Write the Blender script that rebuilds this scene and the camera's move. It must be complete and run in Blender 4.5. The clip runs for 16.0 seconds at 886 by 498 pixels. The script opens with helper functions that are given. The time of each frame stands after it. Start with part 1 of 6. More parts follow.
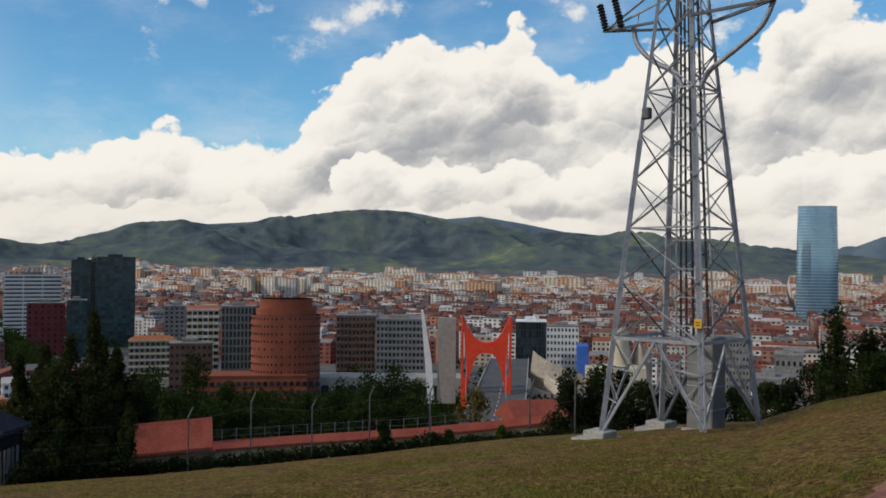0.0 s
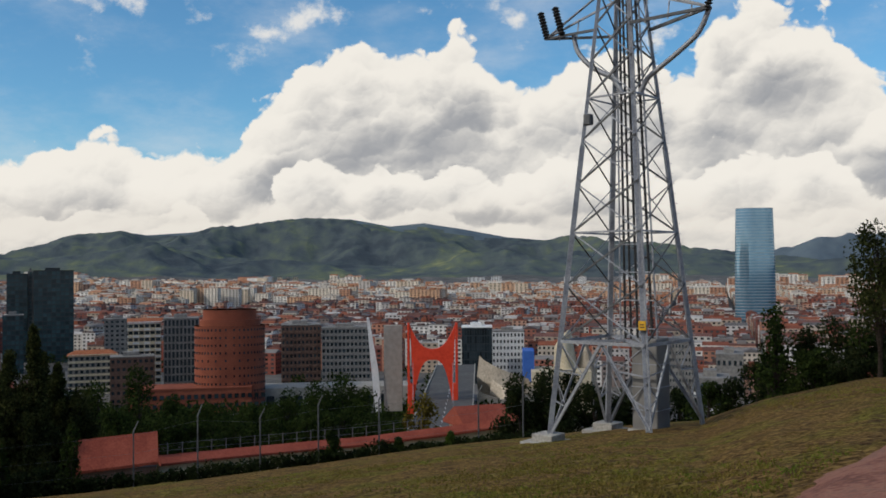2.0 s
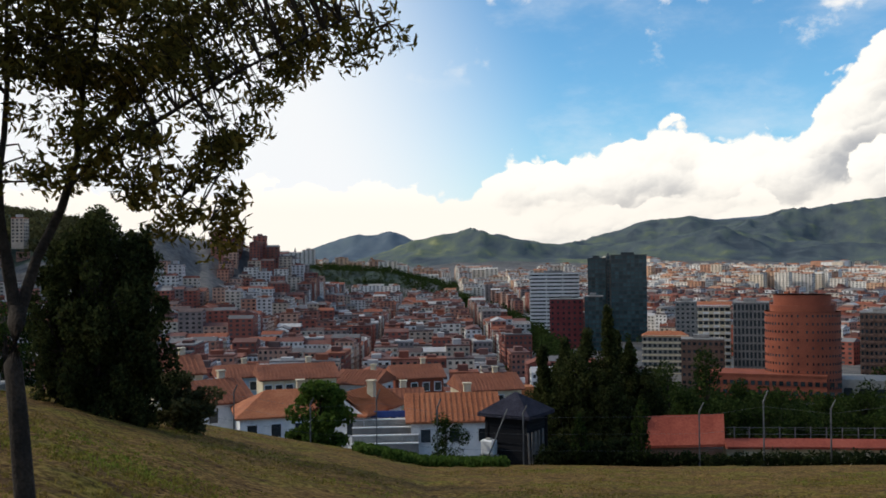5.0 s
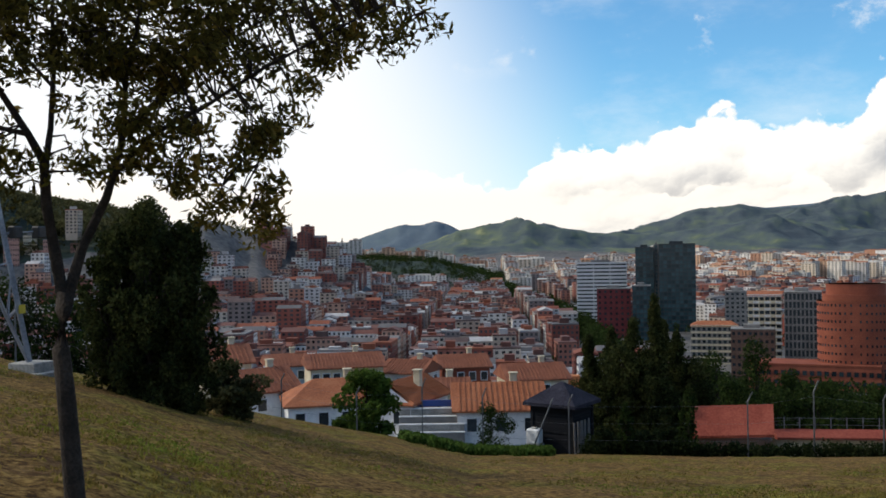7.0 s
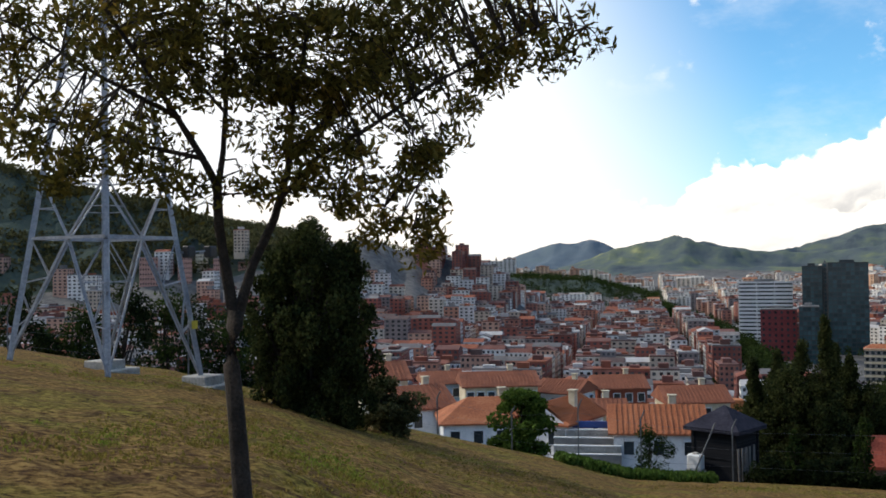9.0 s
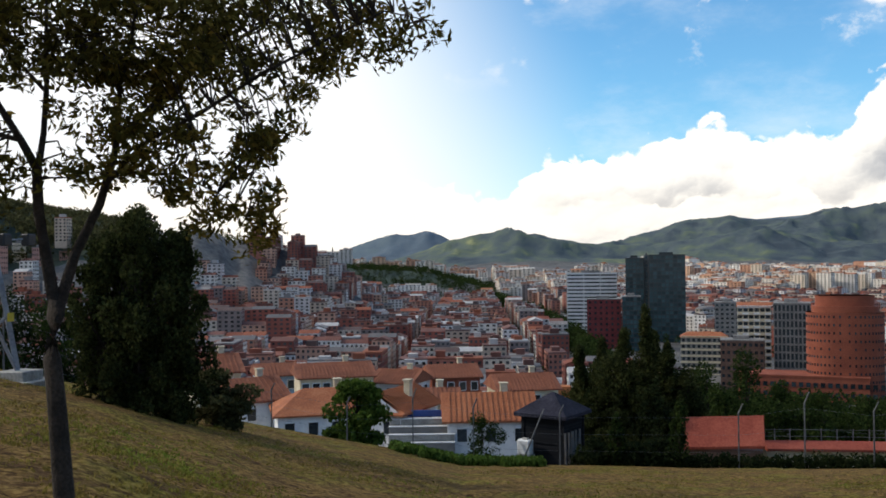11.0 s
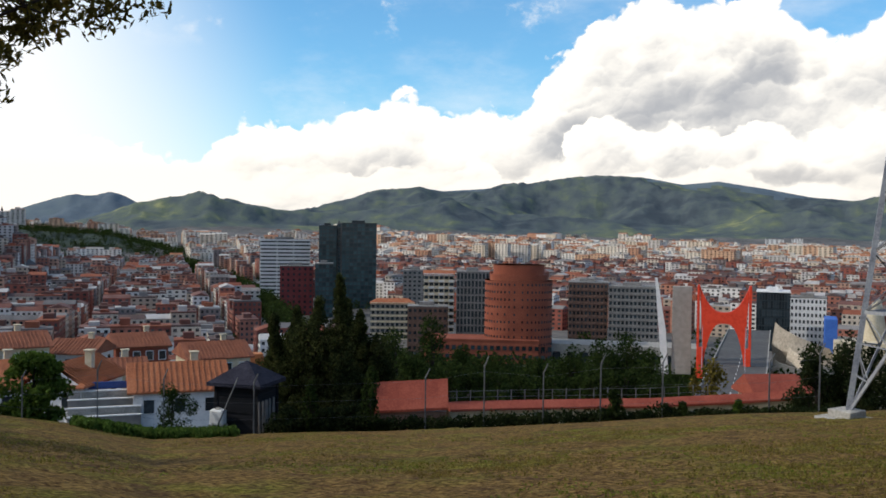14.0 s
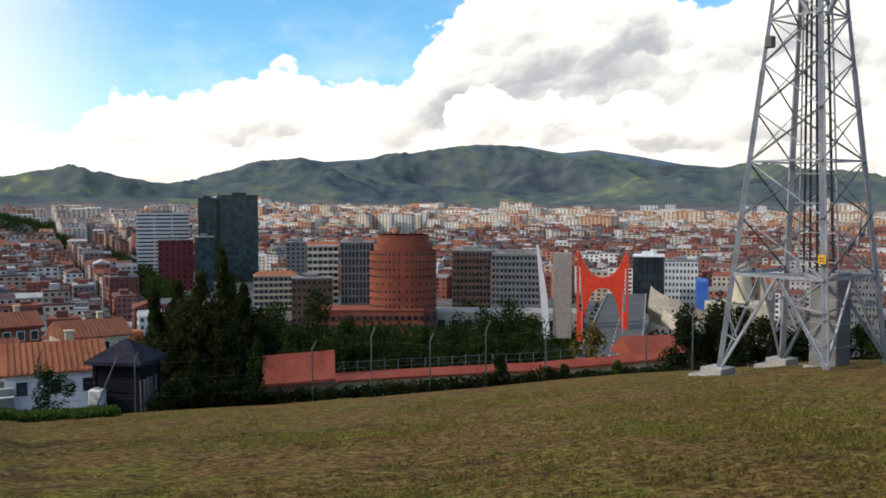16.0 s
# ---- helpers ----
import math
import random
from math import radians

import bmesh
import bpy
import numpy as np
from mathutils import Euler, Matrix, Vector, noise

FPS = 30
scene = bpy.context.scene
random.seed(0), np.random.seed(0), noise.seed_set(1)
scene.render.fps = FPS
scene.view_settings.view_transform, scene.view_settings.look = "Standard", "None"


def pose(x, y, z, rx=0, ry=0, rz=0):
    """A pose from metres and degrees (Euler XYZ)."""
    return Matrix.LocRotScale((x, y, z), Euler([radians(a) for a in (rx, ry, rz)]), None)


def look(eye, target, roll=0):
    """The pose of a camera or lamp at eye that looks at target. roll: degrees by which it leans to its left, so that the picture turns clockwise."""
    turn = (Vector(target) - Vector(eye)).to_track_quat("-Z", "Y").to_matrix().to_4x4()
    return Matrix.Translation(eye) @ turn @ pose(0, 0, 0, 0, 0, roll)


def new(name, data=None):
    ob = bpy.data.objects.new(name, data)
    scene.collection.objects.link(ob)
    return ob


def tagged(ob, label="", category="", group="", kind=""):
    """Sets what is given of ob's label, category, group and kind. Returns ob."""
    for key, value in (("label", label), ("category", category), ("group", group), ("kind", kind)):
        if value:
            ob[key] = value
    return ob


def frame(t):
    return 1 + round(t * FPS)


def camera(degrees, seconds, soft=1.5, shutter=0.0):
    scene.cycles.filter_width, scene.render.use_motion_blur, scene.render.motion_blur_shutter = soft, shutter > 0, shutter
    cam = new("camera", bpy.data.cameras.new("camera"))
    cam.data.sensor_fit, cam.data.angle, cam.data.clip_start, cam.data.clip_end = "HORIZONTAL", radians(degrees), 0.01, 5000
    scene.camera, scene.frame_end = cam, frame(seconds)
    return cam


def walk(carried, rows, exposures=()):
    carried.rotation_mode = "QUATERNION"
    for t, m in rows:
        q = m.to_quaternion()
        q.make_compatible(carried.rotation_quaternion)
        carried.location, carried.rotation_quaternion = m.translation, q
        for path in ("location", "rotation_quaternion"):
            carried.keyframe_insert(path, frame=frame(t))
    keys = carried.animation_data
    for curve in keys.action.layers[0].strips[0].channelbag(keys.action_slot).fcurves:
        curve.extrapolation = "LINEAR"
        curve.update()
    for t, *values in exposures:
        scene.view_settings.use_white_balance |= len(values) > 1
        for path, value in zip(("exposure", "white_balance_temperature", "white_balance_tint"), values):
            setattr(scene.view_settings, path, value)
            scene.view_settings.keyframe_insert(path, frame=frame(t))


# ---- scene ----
# camera: seconds, place, yaw to the left, pitch, roll
def stand(x, y, z, yaw, pitch, roll):
    return pose(x, y, z, 90 + pitch, 0, yaw) @ pose(0, 0, 0, 0, 0, roll)


cam = camera(49.5, 16.0, soft=1.7)
PATH = [
    (0.0, -0.099, 0.129, 0.023, 1.17, 0.73, 0.59),
    (0.5, -0.097, -0.029, -0.005, -5.42, 0.92, 0.54),
    (1.0, -0.127, -0.076, -0.027, -10.40, 1.06, 0.47),
    (1.5, -0.170, -0.112, -0.038, -10.38, 0.95, 0.18),
    (2.0, -0.183, -0.014, 0.030, -2.14, 1.15, -0.45),
    (2.5, -0.144, 0.085, 0.030, 4.25, 1.28, -1.55),
    (3.0, 0.10, 0.03, -0.04, 11.70, 1.39, -2.81),
    (3.5, 0.138, 0.041, -0.082, 18.02, 1.34, -3.12),
    (4.0, 0.111, 0.066, -0.128, 23.43, 1.05, -1.97),
    (4.5, 0.11, 0.09, -0.10, 27.73, 0.87, -1.63),
    (5.0, 0.08, 0.06, 0.00, 30.85, 0.53, -0.69),
    (5.2, 0.08, 0.06, 0.00, 31.85, 0.41, -0.69),
    (7.3, 0.176, 0.058, -0.027, 34.41, -0.14, -0.95),
    (7.5, 0.176, 0.058, -0.027, 35.51, -0.11, -0.95),
    (8.0, 0.139, 0.011, -0.007, 40.25, -0.04, -0.86),
    (8.5, 0.013, 0.099, -0.005, 43.76, 0.32, -1.05),
    (9.0, 0.054, 0.116, -0.012, 42.76, 1.20, -0.83),
    (9.5, 0.139, 0.130, -0.022, 38.91, 0.95, -0.95),
    (10.0, 0.117, 0.135, -0.033, 35.45, 0.79, -1.01),
    (10.2, 0.117, 0.135, -0.033, 34.40, 0.69, -1.01),
    (12.3, 0.02, 0.0, -0.02, 31.05, 0.11, 0.41),
    (12.5, 0.02, 0.0, -0.02, 29.65, -0.19, 0.41),
    (13.0, 0.0, -0.01, -0.01, 25.85, -0.74, 0.31),
    (13.5, -0.05, -0.03, 0.05, 21.06, -1.16, 0.57),
    (14.0, -0.041, -0.112, 0.096, 14.93, -1.43, 0.77),
    (14.5, -0.038, -0.117, 0.091, 9.12, -1.83, 0.93),
    (15.0, -0.081, -0.139, 0.082, 6.81, -2.20, 0.87),
    (15.5, -0.089, -0.134, 0.081, 6.92, -2.55, 0.78),
    (16.0, -0.069, -0.178, 0.095, 8.00, -3.16, -0.01),
]
walk(cam, [(t, stand(*r)) for t, *r in PATH],
     exposures=[(0, -0.27), (1, -0.3), (2.5, -0.36), (3.5, -0.22), (4, -0.08), (5, 0.0), (7.5, 0.22), (8.0, 0.48), (8.5, 0.6), (9, 0.3), (9.5, 0.22), (10.2, 0.18), (12.5, 0.18), (14, 0.14), (16, 0.28)])

# ---- light ----
SUN_AZ, SUN_EL = -112.0, 36.0     # degrees from +y to the right, and above the horizon


def make_world():
    w = bpy.data.worlds.new("sky")
    scene.world = w
    w.use_nodes = True
    nt = w.node_tree
    nt.nodes.clear()
    N, L = nt.nodes, nt.links

    def math_(op, a, b=None, c=None, clamp=False):
        n = N.new("ShaderNodeMath")
        n.operation, n.use_clamp = op, clamp
        for i, v in enumerate((a, b, c)):
            if v is None:
                continue
            if isinstance(v, (int, float)):
                n.inputs[i].default_value = v
            else:
                L.new(v, n.inputs[i])
        return n.outputs[0]

    def smooth(v, lo, hi):
        n = N.new("ShaderNodeMapRange")
        n.interpolation_type = "SMOOTHSTEP"
        L.new(v, n.inputs[0])
        n.inputs[1].default_value, n.inputs[2].default_value = lo, hi
        return n.outputs[0]

    def mixc(f, a, b):
        n = N.new("ShaderNodeMix")
        n.data_type = "RGBA"
        for s, v in ((0, f), (6, a), (7, b)):
            if isinstance(v, (tuple, float, int)):
                n.inputs[s].default_value = v
            else:
                L.new(v, n.inputs[s])
        return n.outputs[2]

    tc = N.new("ShaderNodeTexCoord").outputs["Generated"]
    sep = N.new("ShaderNodeSeparateXYZ")
    L.new(tc, sep.inputs[0])
    az = math_("MULTIPLY", math_("ARCTAN2", sep.outputs[0], sep.outputs[1]), 57.2958)
    el = math_("MULTIPLY", math_("ARCSINE", sep.outputs[2]), 57.2958)

    def noise_(scale, detail, rough, daz=0.0, delv=0.0, stretch=1.0, w_=0.0):
        cb = N.new("ShaderNodeCombineXYZ")
        L.new(math_("MULTIPLY", math_("ADD", az, daz), 0.1 * stretch), cb.inputs[0])
        L.new(math_("MULTIPLY", math_("ADD", el, delv), 0.1), cb.inputs[1])
        cb.inputs[2].default_value = w_
        n = N.new("ShaderNodeTexNoise")
        L.new(cb.outputs[0], n.inputs["Vector"])
        n.inputs["Scale"].default_value, n.inputs["Detail"].default_value, n.inputs["Roughness"].default_value = scale, detail, rough
        return n.outputs[0]

    # height of the cumulus tops along the horizon
    tops = [(-180, 5), (-75, 5), (-45, 4.2), (-38, 4.4), (-34.7, 5.2), (-29.5, 4.7), (-27, 6.2), (-24, 6.4), (-20.5, 6.9), (-16.5, 8.0),
            (-12.3, 6.8), (-10, 7.8), (-7.5, 10.3), (-6, 12), (-3.5, 13), (1.3, 12.6), (2.6, 14), (4.6, 11.8), (6.6, 11), (8.6, 11.9),
            (12.5, 13.1), (16.6, 11.6), (18.3, 13.9), (22.5, 14.6), (25.7, 11), (31, 9.8), (38, 9.5), (180, 9)]
    fc = N.new("ShaderNodeFloatCurve")
    cu = fc.mapping.curves[0]
    cu.points[0].location = ((tops[0][0] + 180) / 360, tops[0][1] / 20)
    cu.points[1].location = ((tops[-1][0] + 180) / 360, tops[-1][1] / 20)
    for a, e in tops[1:-1]:
        cu.points.new((a + 180) / 360, e / 20)
    fc.mapping.update()
    L.new(math_("DIVIDE", math_("ADD", az, 180), 360), fc.inputs["Value"])
    top = math_("MULTIPLY", fc.outputs[0], 20)

    # each bank of cumulus: rounded heads, lit from the upper left, greying towards its base
    def bank(top_, seed, rough, base, light):
        cb = N.new("ShaderNodeCombineXYZ")
        warp_a = math_("MULTIPLY", math_("SUBTRACT", noise_(6, 4, 0.55, w_=seed), 0.5), 1.6)
        warp_e = math_("MULTIPLY", math_("SUBTRACT", noise_(6, 4, 0.55, w_=seed + 9), 0.5), 1.6)
        L.new(math_("MULTIPLY", math_("ADD", az, warp_a), 0.1), cb.inputs[0])
        L.new(math_("MULTIPLY", math_("ADD", el, warp_e), 0.125), cb.inputs[1])
        cb.inputs[2].default_value = seed
        puff, lit = None, None
        for sc, wt, lw in ((2.6, 3.0, 0.24), (6.0, 1.5, 0.13), (14.0, 0.65, 0.05), (32.0, 0.3, 0.02)):
            v = N.new("ShaderNodeTexVoronoi")
            v.voronoi_dimensions, v.feature = "3D", "SMOOTH_F1"
            v.inputs["Scale"].default_value, v.inputs["Smoothness"].default_value = sc, 0.35
            L.new(cb.outputs[0], v.inputs["Vector"])
            sub, sp = N.new("ShaderNodeVectorMath"), N.new("ShaderNodeSeparateXYZ")
            sub.operation = "SUBTRACT"
            L.new(cb.outputs[0], sub.inputs[0])
            L.new(v.outputs["Position"], sub.inputs[1])
            L.new(sub.outputs[0], sp.inputs[0])
            head = math_("MULTIPLY", math_("SUBTRACT", 0.45, v.outputs["Distance"]), wt)
            side = math_("MULTIPLY", math_("ADD", math_("MULTIPLY", sp.outputs[0], -0.45 * sc), math_("MULTIPLY", sp.outputs[1], 0.9 * sc)), lw)
            puff = head if puff is None else math_("ADD", puff, head)
            lit = side if lit is None else math_("ADD", lit, side)
        edge = math_("ADD", math_("SUBTRACT", top_, el), math_("MULTIPLY", puff, rough))
        cover = smooth(edge, -0.12, 0.30)
        belly = math_("MULTIPLY", smooth(edge, 0.2, 5.0), math_("ADD", 0.22, math_("MULTIPLY", smooth(noise_(2.2, 5, 0.5, stretch=0.6, w_=seed + 4), 0.28, 0.72), 0.78)))
        shade = math_("SUBTRACT", math_("ADD", light, lit), math_("MULTIPLY", belly, base))
        return cover, shade

    swell = math_("MULTIPLY", math_("SUBTRACT", noise_(2.2, 2, 0.4, w_=2.6), 0.5), 6.0)
    c1, s1 = bank(top, 0.3, 0.85, 0.66, 1.07)
    c2, s2 = bank(math_("ADD", math_("MULTIPLY", top, 0.50), swell), 5.2, 0.9, 0.64, 1.04)
    c3, s3 = bank(math_("ADD", 3.2, math_("MULTIPLY", swell, 0.22)), 8.9, 0.45, 0.45, 0.98)
    cumulus = math_("MAXIMUM", math_("MAXIMUM", c1, c2), c3)
    over = lambda f, a, b: math_("ADD", math_("MULTIPLY", math_("SUBTRACT", 1.0, f), a), math_("MULTIPLY", f, b))
    shade = over(c3, over(c2, s1, s2), s3)
    # higher broken cloud and thin veils
    high = noise_(3.2, 9, 0.6, stretch=0.8, w_=3.3)
    scraps = math_("MULTIPLY", smooth(high, 0.56, 0.72), smooth(el, 9.5, 13))
    veil = math_("MULTIPLY", smooth(noise_(2.2, 8, 0.62, stretch=0.45, w_=7.7), 0.42, 0.88), 0.5)
    glow = smooth(math_("ADD", math_("MULTIPLY", az, -1), math_("MULTIPLY", el, -0.45)), 18, 36)
    veil = math_("MAXIMUM", veil, glow)
    low = math_("SUBTRACT", 1.0, smooth(el, 2.6, 5.0))
    streak = smooth(noise_(5.5, 5, 0.5, stretch=0.35, w_=1.2), 0.46, 0.66)
    shade = math_("SUBTRACT", shade, math_("MULTIPLY", math_("MULTIPLY", streak, low), 0.20))
    shade = math_("ADD", shade, math_("MULTIPLY", glow, 0.35))
    shade = math_("MINIMUM", math_("MAXIMUM", shade, 0.30), 1.15)
    cloud = mixc(smooth(shade, 0.30, 1.08), (0.42, 0.435, 0.465, 1), (1.12, 1.07, 0.98, 1))
    cloud = mixc(math_("MULTIPLY", low, 0.30), cloud, (0.82, 0.75, 0.66, 1))
    sky = N.new("ShaderNodeTexSky")
    sky.sky_type, sky.sun_disc = "NISHITA", False
    sky.sun_elevation, sky.sun_rotation = radians(SUN_EL), radians(SUN_AZ)
    sky.air_density, sky.dust_density, sky.ozone_density = 1.0, 0.1, 2.5
    gain = N.new("ShaderNodeMix")
    gain.data_type, gain.blend_type = "RGBA", "MULTIPLY"
    gain.inputs[0].default_value = 1.0
    L.new(sky.outputs[0], gain.inputs[6])
    gain.inputs[7].default_value = (SKY * 0.64, SKY * 1.04, SKY * 1.20, 1)
    col = mixc(veil, gain.outputs[2], (0.93, 0.95, 0.97, 1))
    col = mixc(scraps, col, (0.95, 0.95, 0.94, 1))
    col = mixc(cumulus, col, cloud)
    bg = N.new("ShaderNodeBackground")
    L.new(col, bg.inputs[0])
    bg.inputs[1].default_value = 1.0
    out = N.new("ShaderNodeOutputWorld")
    L.new(bg.outputs[0], out.inputs[0])


SKY = 0.125
make_world()
sun_data = bpy.data.lights.new("sun", "SUN")
sun_data.energy, sun_data.angle, sun_data.color = 2.15, radians(0.6), (1.0, 0.93, 0.82)
sun = new("sun", sun_data)
a_, e_ = radians(SUN_AZ), radians(SUN_EL)
sun.matrix_basis = look((math.sin(a_) * 100 * math.cos(e_), math.cos(a_) * 100 * math.cos(e_), 100 * math.sin(e_)), (0, 0, 0))

# ---- materials ----
def material(name, colors, scale=1.0, rough=0.85, bump=0.0, metal=0.0, random_by="", spread=0.0, fine=8.0, detail=4, coords="Object", spec=0.3, lo=0.36, hi=0.64):
    """Noise between the given colours at two scales; random_by 'object' or 'island' shifts brightness piece by piece."""
    m = bpy.data.materials.new(name)
    m.use_nodes = True
    N, L = m.node_tree.nodes, m.node_tree.links
    b = N["Principled BSDF"]
    b.inputs["Roughness"].default_value, b.inputs["Metallic"].default_value = rough, metal
    b.inputs["Specular IOR Level"].default_value = spec
    tc = N.new("ShaderNodeTexCoord")
    n1, n2 = N.new("ShaderNodeTexNoise"), N.new("ShaderNodeTexNoise")
    for n, s in ((n1, scale), (n2, scale * fine)):
        L.new(tc.outputs[coords], n.inputs["Vector"])
        n.inputs["Scale"].default_value, n.inputs["Detail"].default_value = s, detail
    add = N.new("ShaderNodeMath")
    add.operation = "MULTIPLY_ADD"
    L.new(n2.outputs[0], add.inputs[0])
    add.inputs[1].default_value = 0.5
    half = N.new("ShaderNodeMath")
    half.operation = "MULTIPLY"
    L.new(n1.outputs[0], half.inputs[0])
    half.inputs[1].default_value = 0.5
    L.new(half.outputs[0], add.inputs[2])
    ramp = N.new("ShaderNodeValToRGB")
    L.new(add.outputs[0], ramp.inputs[0])
    el = ramp.color_ramp.elements
    while len(el) < len(colors):
        el.new(0.5)
    for i, c in enumerate(colors):
        el[i].position = lo + (hi - lo) * i / max(1, len(colors) - 1)
        el[i].color = (*c, 1)
    colour = ramp.outputs[0]
    if random_by:
        src = N.new("ShaderNodeObjectInfo").outputs["Random"] if random_by == "object" else N.new("ShaderNodeNewGeometry").outputs["Random Per Island"]
        hsv = N.new("ShaderNodeHueSaturation")
        mr = N.new("ShaderNodeMapRange")
        L.new(src, mr.inputs[0])
        mr.inputs[3].default_value, mr.inputs[4].default_value = 1 - spread, 1 + spread
        L.new(mr.outputs[0], hsv.inputs["Value"])
        L.new(colour, hsv.inputs["Color"])
        colour = hsv.outputs[0]
    L.new(colour, b.inputs["Base Color"])
    if bump:
        bp = N.new("ShaderNodeBump")
        bp.inputs["Strength"].default_value = bump
        bp.inputs["Distance"].default_value = 0.3 / scale
        L.new(add.outputs[0], bp.inputs["Height"])
        L.new(bp.outputs[0], b.inputs["Normal"])
    return m


def thin_leaf(m, amount=0.4):
    """Lets light through the leaves."""
    N, L = m.node_tree.nodes, m.node_tree.links
    b = N["Principled BSDF"]
    tr, mx = N.new("ShaderNodeBsdfTranslucent"), N.new("ShaderNodeMixShader")
    L.new(b.inputs["Base Color"].links[0].from_socket, tr.inputs["Color"])
    mx.inputs[0].default_value = amount
    L.new(b.outputs[0], mx.inputs[1])
    L.new(tr.outputs[0], mx.inputs[2])
    L.new(mx.outputs[0], N["Material Output"].inputs["Surface"])
    return m


def palette(name, colors, random_by="island", rough=0.85, stain=0.25, scale=0.15):
    """One of the colours for each piece, with stains over it."""
    m = bpy.data.materials.new(name)
    m.use_nodes = True
    N, L = m.node_tree.nodes, m.node_tree.links
    b = N["Principled BSDF"]
    b.inputs["Roughness"].default_value = rough
    b.inputs["Specular IOR Level"].default_value = 0.2
    src = N.new("ShaderNodeObjectInfo").outputs["Random"] if random_by == "object" else N.new("ShaderNodeNewGeometry").outputs["Random Per Island"]
    ramp = N.new("ShaderNodeValToRGB")
    ramp.color_ramp.interpolation = "CONSTANT"
    el = ramp.color_ramp.elements
    while len(el) < len(colors):
        el.new(0.5)
    for i, c in enumerate(colors):
        el[i].position = i / len(colors)
        el[i].color = (*c, 1)
    L.new(src, ramp.inputs[0])
    tc = N.new("ShaderNodeTexCoord")
    n = N.new("ShaderNodeTexNoise")
    L.new(tc.outputs["Object"], n.inputs["Vector"])
    n.inputs["Scale"].default_value, n.inputs["Detail"].default_value = scale, 6
    mr = N.new("ShaderNodeMapRange")
    L.new(n.outputs[0], mr.inputs[0])
    mr.inputs[1].default_value, mr.inputs[2].default_value = 0.3, 0.7
    mr.inputs[3].default_value, mr.inputs[4].default_value = 1 - stain, 1 + stain * 0.4
    hsv = N.new("ShaderNodeHueSaturation")
    L.new(mr.outputs[0], hsv.inputs["Value"])
    L.new(ramp.outputs[0], hsv.inputs["Color"])
    L.new(hsv.outputs[0], b.inputs["Base Color"])
    return m


def grass_material():
    """Dry mown turf with fresh green patches and bare brown scuffs."""
    m = bpy.data.materials.new("mown_grass")
    m.use_nodes = True
    N, L = m.node_tree.nodes, m.node_tree.links
    b = N["Principled BSDF"]
    b.inputs["Roughness"].default_value, b.inputs["Specular IOR Level"].default_value = 0.95, 0.05
    tc = N.new("ShaderNodeTexCoord")

    def noise_(scale, detail, rough=0.6):
        n = N.new("ShaderNodeTexNoise")
        L.new(tc.outputs["Object"], n.inputs["Vector"])
        n.inputs["Scale"].default_value, n.inputs["Detail"].default_value, n.inputs["Roughness"].default_value = scale, detail, rough
        return n.outputs[0]

    def ramp_(v, stops):
        r = N.new("ShaderNodeValToRGB")
        L.new(v, r.inputs[0])
        e = r.color_ramp.elements
        while len(e) < len(stops):
            e.new(0.5)
        for k, (p, c) in enumerate(stops):
            e[k].position, e[k].color = p, (*c, 1)
        return r.outputs[0]

    def mix_(f, a, c):
        n = N.new("ShaderNodeMix")
        n.data_type = "RGBA"
        L.new(f, n.inputs[0])
        L.new(a, n.inputs[6])
        L.new(c, n.inputs[7])
        return n.outputs[2]

    blades = noise_(7.0, 8, 0.72)
    dry = ramp_(blades, [(0.40, (0.042, 0.022, 0.009)), (0.5, (0.150, 0.092, 0.029)), (0.60, (0.27, 0.178, 0.064))])
    fresh = ramp_(blades, [(0.40, (0.036, 0.030, 0.007)), (0.5, (0.135, 0.118, 0.021)), (0.60, (0.225, 0.20, 0.040))])
    bare = ramp_(blades, [(0.36, (0.035, 0.018, 0.010)), (0.6, (0.105, 0.060, 0.030))])
    where = ramp_(noise_(0.33, 7, 0.62), [(0.48, (0, 0, 0)), (0.62, (1, 1, 1))])
    scuff = ramp_(noise_(1.3, 8, 0.70), [(0.50, (0, 0, 0)), (0.62, (0.9, 0.9, 0.9))])
    L.new(mix_(scuff, mix_(where, dry, fresh), bare), b.inputs["Base Color"])
    bp = N.new("ShaderNodeBump")
    bp.inputs["Strength"].default_value, bp.inputs["Distance"].default_value = 0.8, 0.12
    L.new(blades, bp.inputs["Height"])
    L.new(bp.outputs[0], b.inputs["Normal"])
    return m


GRASS = grass_material()
PATHM = material("red_path", [(0.13, 0.05, 0.034), (0.21, 0.083, 0.055), (0.27, 0.125, 0.085), (0.19, 0.09, 0.064)], scale=0.5, rough=0.9, bump=0.25, fine=18, detail=8, lo=0.41, hi=0.59)
CITYG = material("street_ground", [(0.05, 0.05, 0.052), (0.10, 0.10, 0.10), (0.16, 0.15, 0.14)], scale=0.02, rough=0.9)
# Distance haze is mixed into both mountain colours, bluer and paler for the far crests.
FOREST = material("hazy_wooded_slope", [(0.052, 0.068, 0.084), (0.073, 0.094, 0.108), (0.090, 0.115, 0.112), (0.120, 0.148, 0.105), (0.23, 0.245, 0.13)], scale=0.0022, rough=0.95, bump=0.25, fine=7, detail=9, spec=0.05, lo=0.38, hi=0.66)
HAZEFOREST = material("hazy_wooded_ridge", [(0.085, 0.115, 0.15), (0.105, 0.14, 0.175), (0.125, 0.165, 0.185)], scale=0.0022, rough=0.95, bump=0.15, fine=7, detail=9, spec=0.05)
NEARFOREST = material("near_wooded_hill", [(0.045, 0.060, 0.055), (0.060, 0.080, 0.066), (0.082, 0.100, 0.070)], scale=0.008, rough=0.95, bump=0.5, fine=8, detail=9, spec=0.05)
